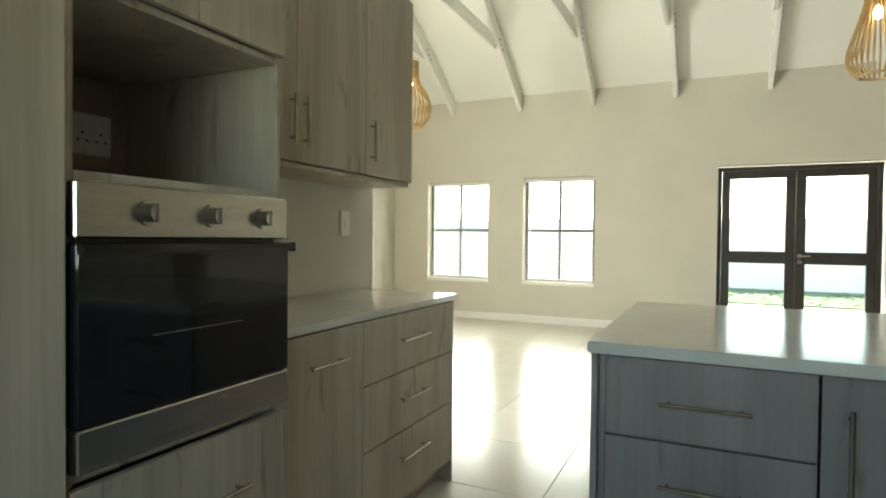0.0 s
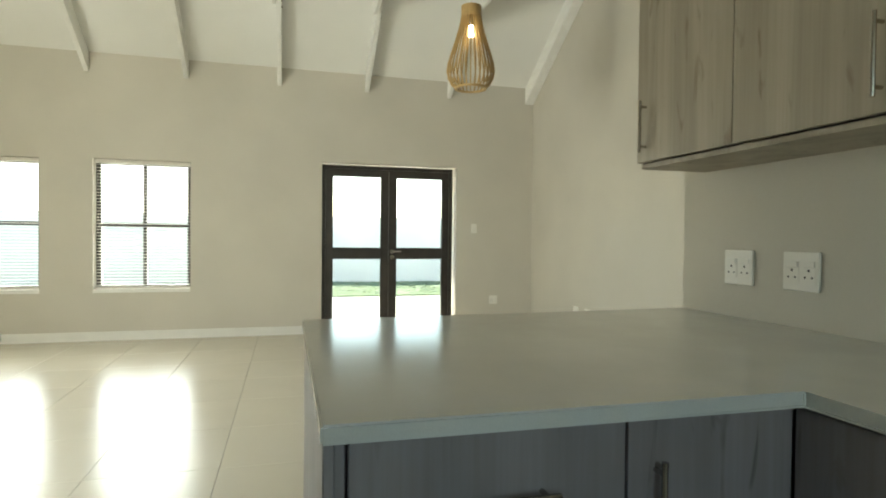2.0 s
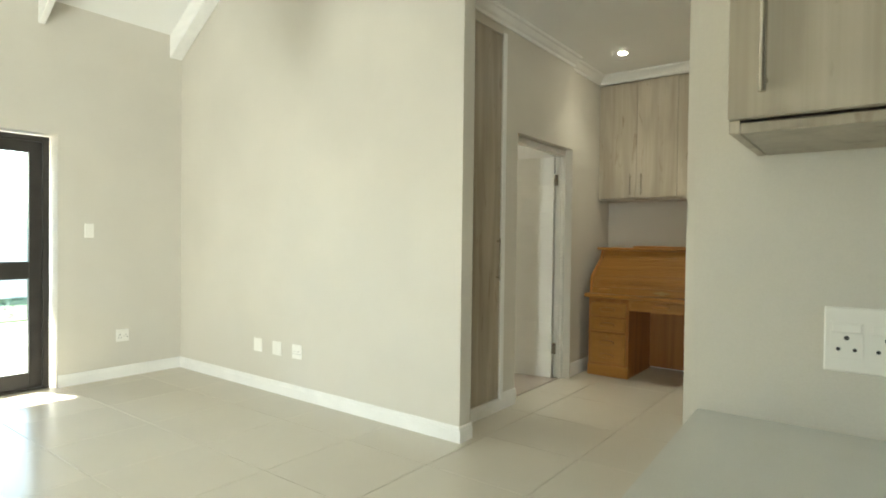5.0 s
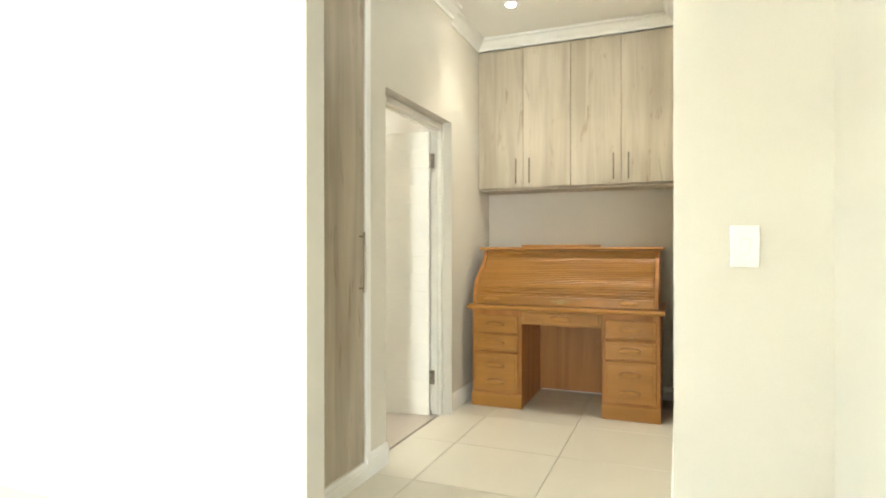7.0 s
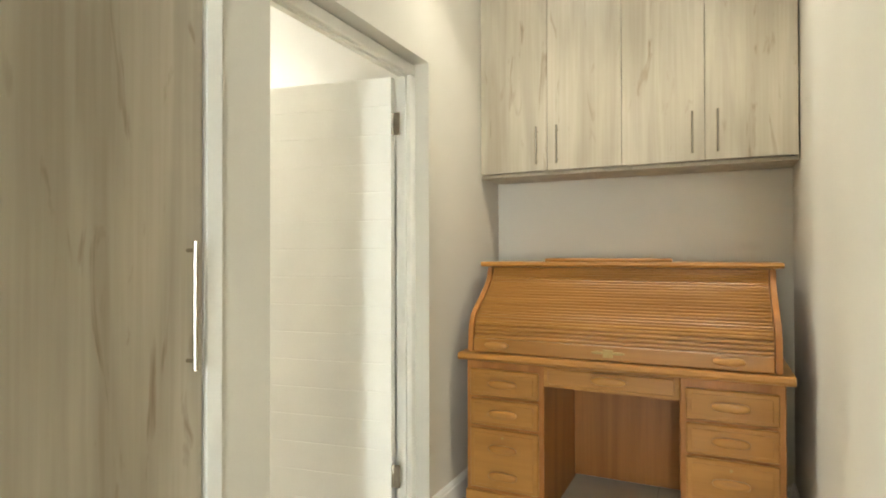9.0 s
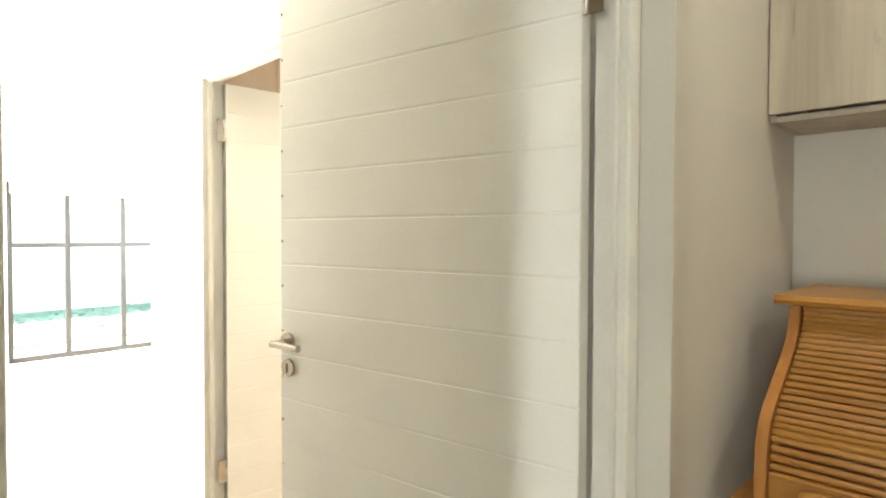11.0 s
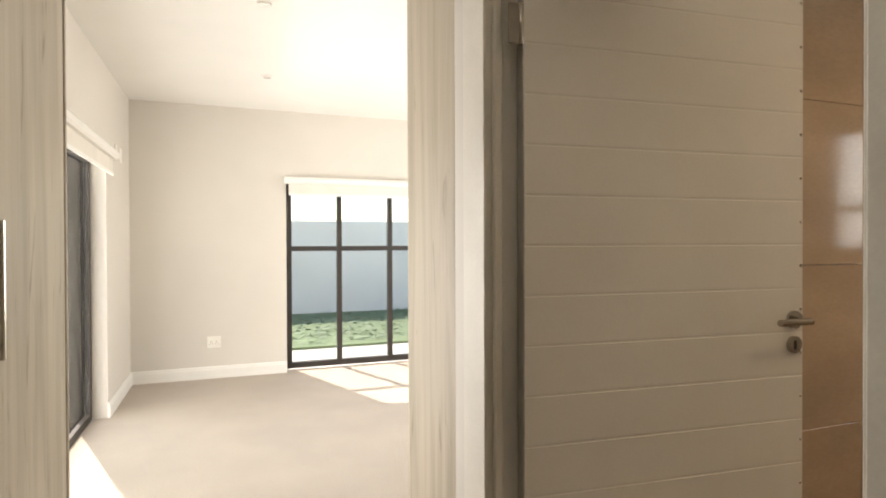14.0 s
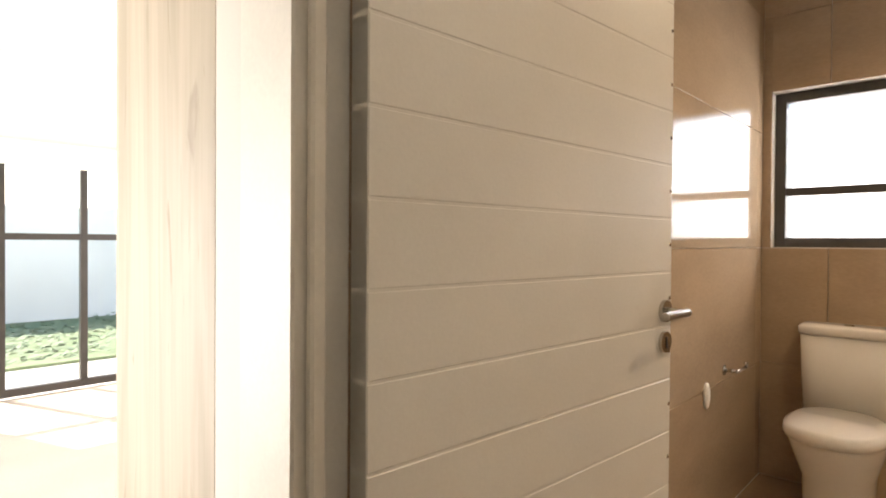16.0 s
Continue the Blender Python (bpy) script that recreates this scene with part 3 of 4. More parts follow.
def lever(parent, x, y, z, dx, dy):
    """Round rose, bent lever towards (dx), and a keyhole rose under it; dy is the side it stands out to."""
    bm = bmesh.new()
    tube_bm(bm, (x, y, z), (x, y + dy * 0.009, z), 0.026, 20)
    tube_bm(bm, (x, y, z), (x, y + dy * 0.052, z), 0.0095, 12)
    tube_bm(bm, (x - dx * 0.009, y + dy * 0.052, z), (x + dx * 0.105, y + dy * 0.056, z), 0.0098, 12)
    ob = new("handle", mesh_of("handle", bm, M_SATIN))
    attach(tagged(ob, "satin steel lever handle"), parent)
    bm = bmesh.new()
    tube_bm(bm, (x, y, z - 0.072), (x, y + dy * 0.008, z - 0.072), 0.025, 20)
    attach(tagged(new("escutcheon", mesh_of("escutcheon", bm, M_SATIN)), "satin steel keyhole plate"), parent)
    bx(parent, "keyhole", x - 0.0035, x + 0.0035, min(y, y + dy * 0.0095), max(y, y + dy * 0.0095), z - 0.086, z - 0.06, M_BLACK, 0)


lever(dd, W / 2 + 0.045, -0.025, 1.0, 1, -1)

window("window_3", BED_W - 0.13, 8.05, 90, 2.18, 0.0, 1.93, [1.09], [], "dark bronze sliding glass door in the bedroom", M_BRONZE, 0.06)
window("window_4", 5.18, BED_N + 0.12, 0, 2.27, 0.02, 1.93, [0.545, 1.09, 1.635], [1.235], "dark bronze floor-length window with eight panes", M_BRONZE, 0.06)
window("window_5", BED_E + 0.10, 5.75, 90, 1.11, 1.20, 2.01, [], [1.49], "charcoal aluminium bathroom window with frosted glass", M_GREYALU, 0.05, True)
# window_7 is an assumed patio door, out of view, round the west lamp.
window("window_7", WEST - 0.13, 0.2, 90, 2.4, 0.0, 2.25, [1.2], [], "assumed unseen dark bronze sliding patio door in the living room", M_BRONZE, 0.06)
# window_8 is unseen, added to go with the bedroom's east lamp.
window("window_8", BED_E + 0.12, 8.45, 90, 1.9, 0.7, 2.1, [0.95], [], "dark bronze bedroom side window, unseen, added for the east lamp", M_BRONZE, 0.05)
window("window_6", KITWIN[0], SOUTH - 0.1, 0, 1.5, 0.95, 2.05, [0.75], [], "dark bronze kitchen window", M_BRONZE, 0.05)


def roller_blind(x, y, rz, w, z, drop):
    o = thing("roller_blind", x, y, z, rz, "cream roller blind wound up above the glass", "blind", "bedroom roller blinds")
    bm = bmesh.new()
    prism_bm(bm, [(0.0, 0.0), (-0.075, 0.0), (-0.09, -0.02), (-0.09, -0.05), (-0.075, -0.065), (0.0, -0.065)], 0, -0.04, w + 0.04)
    attach(tagged(new("cassette", mesh_of("cassette", bm, M_TRIM)), "white blind cassette"), o)
    bx(o, "fabric", 0.0, w, -0.05, -0.046, -drop, -0.066, M_ROLLER, 0)
    bx(o, "hem_bar", 0.0, w, -0.056, -0.040, -drop - 0.022, -drop, M_TRIM)
    rod(o, "chain", (-0.01, -0.06, -0.07), (-0.01, -0.06, -1.1), 0.0035, M_BLACK, 6)


roller_blind(5.20, BED_N, 0, 2.23, 1.945, 0.16)
roller_blind(BED_W, 8.07, 90, 2.13, 1.97, 0.16)

# ---------------------------------------------------------------- inner doors


def door_frame(name, x, y, rz, w, h, s, label, depth=0.075, jamb=0.046):
    """A rebated white frame; local x runs across the doorway from the hinge side, s times y through the wall."""
    o = setting(thing(name, x, y, 0, rz, label, "door frame"), label, "door frame")

    def piece(nm, a, b, d0, d1, z0, z1):
        bx(o, nm, a, b, min(s * d0, s * d1), max(s * d0, s * d1), z0, z1, M_FRAME, 0.004)
    for a, b in ((-jamb - 0.004, -0.004), (w + 0.004, w + 0.05)):
        piece("jamb", a, b, 0.0, depth, 0, h)
    piece("head", -jamb - 0.004, w + 0.05, 0.0, depth, h + 0.003, h + 0.05)
    piece("stop", -0.004, 0.012, 0.05, depth - 0.02, 0, h)
    piece("stop", w - 0.012, w + 0.004, 0.05, depth - 0.02, 0, h)
    piece("stop", 0.012, w - 0.012, 0.05, depth - 0.02, h - 0.012, h)
    return o


def door_leaf(name, x, y, rz, w, h, label, side):
    """A leaf of eight horizontal boards hung at the origin; local x runs from hinge to latch, thickness in +y times side."""
    o = setting(thing(name, x, y, 0, rz, label, "door"), label, "door")
    t = 0.042
    lo, hi = (0, t) if side > 0 else (-t, 0)
    bx(o, "core", 0.003, w, lo + 0.0012, hi - 0.0012, 0.008, h, M_DOOR, 0.001)
    n = 16
    step = (h - 0.012) / n
    for k in range(n):
        bx(o, "plank", 0.003, w, lo, hi, 0.012 + k * step, 0.012 + (k + 1) * step - 0.003, M_DOOR, 0.002)
    for k in range(n):
        z = 0.012 + (k + 0.5) * step
        for yf, sg in ((lo, -1), (hi, 1)):
            rod(o, "stud", (w - 0.009, yf - sg * 0.002, z), (w - 0.009, yf + sg * 0.0015, z), 0.005, M_SATIN, 8, "small steel stud")
    lever(o, w - 0.036, lo, 1.055, -1, -1)
    lever(o, w - 0.036, hi, 1.055, -1, 1)
    for z in (0.28, h - 0.21):
        y_k = hi if side > 0 else lo
        rod(o, "hinge", (-0.004, y_k, z - 0.05), (-0.004, y_k, z + 0.05), 0.007, M_SATIN, 10, "steel butt hinge knuckle")
        bx(o, "hinge_plate", -0.038, 0.0, y_k - 0.003, y_k + 0.003, z - 0.05, z + 0.05, M_SATIN, 0.001)
    return o


door_frame("trim_frame_hall", 5.175, HALL_N + 0.14, 180, 0.948, 2.045, 1, "white painted timber door frame of the bedroom")
door_leaf("door_2", 5.17, HALL_N + 0.14, 98.6, 0.895, 2.03, "white boarded bedroom door with steel lever, standing open", 1)
door_frame("trim_frame_bath", PASS_E + 0.06, 6.730, -90, 0.91, 2.045, -1, "white painted timber door frame of the bathroom", 0.095, 0.14)
door_leaf("door_3", PASS_E + 0.05, 6.725, -4.8, 0.88, 2.03, "white boarded bathroom door with steel lever, standing open", -1)

# ---------------------------------------------------------------- cabinets


def bar_handle(parent, x, z, length, upright, y=-0.02):
    bm = bmesh.new()
    d = (0, 0, 1) if upright else (1, 0, 0)
    c = Vector((x, y - 0.027, z))
    v = Vector(d)
    tube_bm(bm, c - v * length / 2, c + v * length / 2, 0.006, 10)
    for k in (-1, 1):
        p = c + v * k * (length / 2 - 0.022)
        tube_bm(bm, p, p + Vector((0, 0.027, 0)), 0.005, 8)
    attach(tagged(new("handle", mesh_of("handle", bm, M_SATIN)), "satin steel bar handle"), parent)


def cabinet(name, x, y, z, rz, w, d, h, fronts, label, group="", board=None, plinth=0.0, open_front=()):
    """A carcass with its front at local y = 0, and fronts (x0, x1, z0, z1, handle) 18 mm proud. handle: (x, z, length, upright)."""
    board = board or M_OAK
    o = thing(name, x, y, z, rz, label, "cabinet", group)
    t = 0.018
    bx(o, "side_panel", 0, t, 0, d, plinth, h, board)
    bx(o, "side_panel", w - t, w, 0, d, plinth, h, board)
    bx(o, "base_panel", t, w - t, 0, d, plinth, plinth + t, board)
    bx(o, "top_panel", t, w - t, 0, d, h - t, h, board)
    bx(o, "back_panel", t, w - t, d - 0.006, d, plinth + t, h - t, board)
    if plinth:
        bx(o, "plinth", 0.0, w, 0.05, 0.066, 0, plinth, board)
    for x0, x1, z0, z1, hd in fronts:
        bx(o, "front" if z1 - z0 < 0.45 else "door", x0 + 0.0015, x1 - 0.0015, -0.020, -0.002, z0 + 0.0015, z1 - 0.0015, board, 0.0012)
        if hd:
            bar_handle(o, *hd)
    return o


# wall of units with the oven; fronts look east
TALL_X, TALL_Y = -0.62, 0.627
tall = cabinet("oven_tower", TALL_X, TALL_Y, 0, 90, 0.60, 0.63, 2.36, [], "tall pale oak oven housing with an open niche", plinth=0.1)
tall.scale.x = 0.955
bx(tall, "shelf", 0.018, 0.582, 0, 0.62, 1.270, 1.288, M_OAK)
bx(tall, "shelf", 0.018, 0.582, 0, 0.62, 1.625, 1.643, M_OAK)
bx(tall, "shelf", 0.018, 0.582, 0, 0.62, 0.708, 0.726, M_OAK)
# Niche side and back, with their shade put into the oak colour.
bx(tall, "lining", 0.018, 0.024, 0.004, 0.62, 1.288, 1.625, M_NICHESHADE, label="brown oak lining darkened for the niche shade")
bx(tall, "lining", 0.024, 0.582, 0.60, 0.62, 1.288, 1.625, M_NICHESHADE, label="brown oak lining darkened for the niche shade")
for a, b, hx in ((0.0, 0.30, 0.27), (0.30, 0.60, 0.33)):
    bx(tall, "door", a + 0.0015, b - 0.0015, -0.020, -0.002, 1.645, 2.358, M_OAK, 0.0012)
    bar_handle(tall, hx, 1.80, 0.17, True)
bx(tall, "drawer_front", 0.0015, 0.5985, -0.020, -0.002, 0.40, 0.701, M_OAK, 0.0012)
bar_handle(tall, 0.32, 0.56, 0.24, False)
bx(tall, "drawer_front", 0.0015, 0.5985, -0.020, -0.002, 0.104, 0.397, M_OAK, 0.0012)
bar_handle(tall, 0.32, 0.27, 0.24, False)

oven = thing("built_in_oven", TALL_X, TALL_Y + 0.004, 0.730, 90, "stainless steel built-in oven with black glass door, shut", "oven")
oven.scale.x = 0.955
bx(oven, "body", 0.02, 0.572, 0.0, 0.55, 0.005, 0.53, M_BLACK)
bx(oven, "control_panel", 0.0, 0.592, -0.028, -0.001, 0.432, 0.538, M_STEEL, 0.004)
bx(oven, "door", 0.0, 0.592, -0.034, -0.001, 0.086, 0.424, M_BLACKGLASS, 0.004, label="black glass oven door")
bx(oven, "lower_trim", 0.0, 0.592, -0.034, -0.001, 0.0, 0.084, M_STEEL, 0.004)
bx(oven, "badge", 0.33, 0.372, -0.036, -0.034, 0.052, 0.066, M_SATIN, 0.0005)
bm = bmesh.new()
prism_bm(bm, [(-0.034, 0.424), (-0.052, 0.422), (-0.056, 0.408), (-0.050, 0.400), (-0.034, 0.404)], 0, 0.0, 0.592)
attach(tagged(new("door_handle", mesh_of("door_handle", bm, M_BLACKGLASS)), "dark full-width door grip"), oven)
bx(oven, "grip_cap", 0.592, 0.596, -0.056, -0.034, 0.400, 0.424, M_STEEL, 0.001)
# Bright strip modelled in place of a reflection in the door glass.
bx(oven, "reflection_rail", 0.16, 0.42, -0.0348, -0.034, 0.235, 0.2375, M_SATIN, 0, label="thin steel strip standing in for a reflection on the glass")
for kx in (0.155, 0.325, 0.495):
    bm = bmesh.new()
    tube_bm(bm, (kx, -0.028, 0.484), (kx, -0.034, 0.484), 0.026, 20)
    tube_bm(bm, (kx, -0.034, 0.484), (kx, -0.058, 0.484), 0.0185, 20)
    block_bm(bm, kx - 0.004, kx + 0.004, -0.064, -0.056, 0.466, 0.502)
    attach(tagged(new("knob", mesh_of("knob", bm, M_STEEL)), "round steel control knob"), oven)

pan = cabinet("pantry_cupboard", TALL_X, TALL_Y - 0.605, 0, 90, 0.60, 0.63, 2.36, [(0.0, 0.60, 0.104, 2.358, (0.05, 1.1, 0.3, True))], "tall pale oak pantry cupboard beside the oven", plinth=0.1)

LOW_Y0, LOW_Y1 = 1.205, 2.475
lw = LOW_Y1 - LOW_Y0
low = cabinet("base_cabinet", -0.70, LOW_Y0, 0, 90, lw, 0.56, 0.872, [
    (0.0, 0.50, 0.10, 0.868, (0.28, 0.762, 0.19, False)),
    (0.50, lw, 0.632, 0.868, (0.87, 0.762, 0.23, False)),
    (0.50, lw, 0.390, 0.630, (0.87, 0.522, 0.23, False)),
    (0.50, lw, 0.104, 0.388, (0.87, 0.285, 0.23, False))], "pale oak kitchen base unit with three drawers and a door", plinth=0.1)
bx(low, "end_panel", lw, lw + 0.018, -0.020, 0.56, 0.0, 0.872, M_OAK)


def counter(name, outline, z0, z1, label):
    o = prism(None, name, outline, 2, z0, z1, M_QUARTZ, 0.004)
    return tagged(o, label, "worktop")


counter("worktop", [(-1.268, 1.203), (-0.672, 1.203), (-0.672, 2.53), (-1.268, 2.53)], 0.873, 0.90, "pale grey polished quartz worktop on the base unit")

UP_Y0 = 1.205
upw = 2.56 - UP_Y0
cabinet("wall_cabinet", -0.97, UP_Y0, 1.425, 90, upw, 0.297, 0.93, [
    (0.0, 0.462, 0.02, 0.928, (0.425, 0.17, 0.18, True)),
    (0.462, 0.925, 0.02, 0.928, (0.50, 0.17, 0.18, True)),
    (0.925, upw, 0.02, 0.928, (0.965, 0.17, 0.18, True))], "pale oak wall cupboard with three doors over the worktop", "kitchen wall cupboards")

# peninsula
ISL_X0, ISL_Y0 = 0.165, 1.575
isl = cabinet("peninsula_cabinet", ISL_X0, ISL_Y0, 0, 0, 0.875, 0.56, 0.868, [
    (0.02, 0.505, 0.652, 0.862, (0.262, 0.752, 0.21, False)),
    (0.02, 0.505, 0.384, 0.650, (0.262, 0.54, 0.21, False)),
    (0.02, 0.505, 0.104, 0.382, (0.262, 0.28, 0.21, False)),
    (0.508, 0.868, 0.104, 0.862, (0.565, 0.68, 0.22, True))], "grey oak peninsula unit with drawers and a door", board=M_GREYOAK, plinth=0.1)
bx(isl, "end_panel", -0.018, 0.0, -0.02, 0.98, 0.0, 0.868, M_GREYOAK)
bx(isl, "back_cladding", 0.0, 1.51, 0.562, 0.58, 0.0, 0.868, M_GREYOAK)
cabinet("base_cabinet", 1.055, 1.553, 0, -90, 2.6, 0.62, 0.868, [(0.0, 0.62, 0.104, 0.862, None), (0.62, 1.22, 0.104, 0.862, (0.70, 0.7, 0.22, True)),
    (1.22, 1.82, 0.104, 0.862, (1.74, 0.7, 0.22, True)), (1.82, 2.6, 0.104, 0.862, (1.9, 0.7, 0.22, True))], "grey oak base unit under the return worktop", board=M_GREYOAK, plinth=0.1)
counter("worktop", [(0.142, 1.522), (1.022, 1.522), (1.022, -1.04), (1.678, -1.04), (1.678, 2.70), (0.142, 2.63)], 0.869, 0.90, "pale grey polished quartz worktop on the peninsula")

cabinet("wall_cabinet", 1.392, 2.592, 1.445, -90, 1.93, 0.287, 0.93, [
    (0.0, 0.483, 0.02, 0.928, (0.055, 0.15, 0.19, True)),
    (0.483, 0.966, 0.02, 0.928, (0.93, 0.15, 0.19, True)),
    (0.966, 1.449, 0.02, 0.928, (1.0, 0.15, 0.19, True)),
    (1.449, 1.93, 0.02, 0.928, (1.9, 0.15, 0.19, True))], "pale oak wall cupboard with four doors over the peninsula worktop", "kitchen wall cupboards")

# hall cupboard, set into the wall
cabinet("hall_cupboard", 3.517, HALL_N + 0.024, 0.09, 0, 0.471, 0.45, 2.685, [(0.0, 0.471, 0.0, 2.685, (0.425, 1.035, 0.31, True))], "tall pale oak cupboard door set in the hall wall")
for a, b in ((3.48, 3.515), (3.99, 4.04)):
    s = bx(None, "trim_cupboard_frame", a, b, HALL_N - 0.008, HALL_N - 0.001, 0.09, 2.80, M_TRIM, 0.002)
    setting(s, "slim edging strip beside the hall cupboard", "trim")

# cupboard over the desk; four doors
cabinet("wall_cabinet", 5.972, 4.657, 1.672, -90, 1.534, 0.276, 1.17, [
    (0.0, 0.382, 0.02, 1.165, (0.327, 0.155, 0.2, True)), (0.382, 0.765, 0.02, 1.165, (0.437, 0.155, 0.2, True)),
    (0.765, 1.148, 0.02, 1.165, (1.093, 0.155, 0.2, True)), (1.148, 1.53, 0.02, 1.165, (1.203, 0.155, 0.2, True))], "pale oak wall cupboard with four doors above the desk")

# bedroom wardrobes
wr = cabinet("wardrobe", 4.13, 5.20, 0, 90, 2.35, 0.62, 2.595, [
    (0.0, 0.42, 0.08, 2.59, (0.38, 1.18, 0.3, True)), (0.42, 0.84, 0.08, 2.59, (0.46, 1.18, 0.3, True)),
    (0.84, 1.665, 0.08, 2.59, (1.625, 1.18, 0.3, True)), (1.665, 2.33, 0.08, 2.59, (1.705, 1.18, 0.3, True))], "pale oak built-in wardrobe with tall doors in the passage", "bedroom wardrobes")
bx(wr, "end_panel", 2.35, 2.368, -0.02, 0.62, 0.0, 2.595, M_OAK)
cabinet("wardrobe", 7.6, 7.485, 0, 180, 2.33, 0.464, 2.595, [
    (0.0, 0.58, 0.08, 2.59, (0.54, 1.18, 0.3, True)), (0.58, 1.16, 0.08, 2.59, (0.62, 1.18, 0.3, True)),
    (1.16, 1.74, 0.08, 2.59, (1.70, 1.18, 0.3, True)), (1.74, 2.33, 0.08, 2.59, (1.78, 1.18, 0.3, True))], "pale oak built-in wardrobe in the bedroom", "bedroom wardrobes")

# ---------------------------------------------------------------- roll-top desk
DX, DY0, DW = 5.540, 4.572, 1.352
desk = thing("roll_top_desk", DX, DY0, 0, -90, "honey oak roll-top desk with two drawer pedestals, closed", "desk")
D = 0.70
for x0 in (0.0, DW - 0.385):
    bx(desk, "pedestal", x0, x0 + 0.385, 0.012, D - 0.02, 0.0, 0.735, M_DESKV, 0.004)
    bx(desk, "plinth", x0 - 0.004, x0 + 0.389, 0.0, 0.06, 0.0, 0.105, M_DESK, 0.004)
    for z0, z1 in ((0.565, 0.695), (0.425, 0.552), (0.125, 0.412)):
        bx(desk, "drawer_front", x0 + 0.022, x0 + 0.362, -0.006, 0.014, z0, z1, M_DESK, 0.007)
        grips = ((z0 + z1) / 2,) if z1 - z0 < 0.2 else (z0 + 0.07, z1 - 0.09)
        bx(desk, "drawer_field", x0 + 0.045, x0 + 0.339, -0.010, -0.004, z0 + 0.02, z1 - 0.02, M_DESK, 0.004)
        for g in grips:
            rings = [oval(x0 + 0.19, g, 0, 0.07 * s, 0.02 * s, 20, 2.6) for s in (1.0, 1.0, 0.9, 0.6)]
            rings = [[(p[0], -0.010 - k, p[1]) for p in r] for r, k in zip(rings, (0.0, 0.010, 0.017, 0.020))]
            loft(desk, "grip", rings, M_DESK)
        if z1 - z0 > 0.2:
            rod(desk, "lock", (x0 + 0.19, -0.010, z1 - 0.035), (x0 + 0.19, -0.013, z1 - 0.035), 0.006, M_BRASS, 12, "small brass lock")
bx(desk, "modesty_panel", 0.385, DW - 0.385, D - 0.06, D - 0.04, 0.02, 0.735, M_DESKV)
bx(desk, "apron", 0.385, DW - 0.385, 0.01, 0.03, 0.635, 0.735, M_DESK)
bx(desk, "centre_drawer", 0.405, DW - 0.405, -0.002, 0.012, 0.65, 0.722, M_DESK, 0.006)
rings = [[(p[0], -0.002 - k, p[1]) for p in oval(DW / 2, 0.688, 0, 0.075 * s, 0.019 * s, 20, 2.6)] for s, k in ((1, 0), (1, 0.01), (0.9, 0.017), (0.6, 0.02))]
loft(desk, "grip", rings, M_DESK)
prism(desk, "writing_top", [(-0.03, 0.742), (-0.034, 0.752), (-0.03, 0.766), (-0.02, 0.772), (D, 0.772), (D, 0.736), (-0.02, 0.736)], 0, -0.03, DW + 0.03, M_DESK, 0.0)

# S-curved ends and the slatted shutter between them


def scurve(u):
    """Depth and height along the shutter, u from the foot (0) to the top (1)."""
    if u < 0.25:
        a = u / 0.25
        return 0.012 + 0.012 * a * a, 0.775 + 0.14 * a
    a = (u - 0.25) / 0.75
    return 0.024 + 0.256 * (0.5 - 0.5 * math.cos(math.pi * min(1, a * 1.05) ** 0.85)), 0.915 + 0.265 * a


side = [scurve(k / 24) for k in range(25)]
for x0 in (0.012, DW - 0.036):
    prism(desk, "curved_end", [(y - 0.016, z) for y, z in side] + [(D - 0.03, 1.18), (D - 0.03, 0.775)], 0, x0, x0 + 0.024, M_DESKV, 0.003)
n_slat = 26
for k in range(n_slat):
    u = 0.10 + 0.88 * k / (n_slat - 1)
    (ya, za), (yb, zb) = scurve(u - 0.014), scurve(u + 0.014)
    tilt = math.degrees(math.atan2(yb - ya, zb - za))
    s = new("tambour_slat", box_mesh(DW - 0.076, 0.014, 0.0145, M_DESK, 0.0055))
    y, z = scurve(u)
    s.matrix_basis = pose(DW / 2, y + 0.004, z, -tilt, 0, 0)
    attach(s, desk)
bm = bmesh.new()
prism_bm(bm, [(y + 0.016, z) for y, z in side] + [(D - 0.032, 1.175), (D - 0.032, 0.775)], 0, 0.037, DW - 0.037)
attach(new("inner_body", mesh_of("inner_body", bm, M_DESKV)), desk)
bx(desk, "lift_rail", 0.038, DW - 0.038, 0.0, 0.02, 0.776, 0.842, M_DESK, 0.004)
for gx in (0.16, DW - 0.20):
    rings = [[(p[0], -0.001 - k, p[1]) for p in oval(gx, 0.812, 0, 0.06 * s, 0.017 * s, 20, 2.6)] for s, k in ((1, 0), (1, 0.01), (0.9, 0.016), (0.6, 0.019))]
    loft(desk, "grip", rings, M_DESK)
bx(desk, "lock_plate", DW / 2 - 0.022, DW / 2 + 0.022, -0.003, 0.002, 0.792, 0.826, M_BRASS, 0.001, label="aged brass lock plate")
for k in (-1, 1):
    rings = [[(p[0], -0.001 - d, p[1]) for p in oval(DW / 2 + k * 0.045, 0.812, 0, 0.028 * s, 0.007 * s, 14)] for s, d in ((1, 0), (0.8, 0.002))]
    loft(desk, "lock_wing", rings, M_BRASS)
prism(desk, "top_board", [(0.245, 1.185), (0.238, 1.195), (0.245, 1.208), (D - 0.02, 1.208), (D - 0.02, 1.182), (0.26, 1.182)], 0, -0.018, DW + 0.018, M_DESK)
bx(desk, "gallery", 0.30, 0.92, 0.34, 0.36, 1.208, 1.226, M_DESK, 0.004)

# ---------------------------------------------------------------- pendant lamps


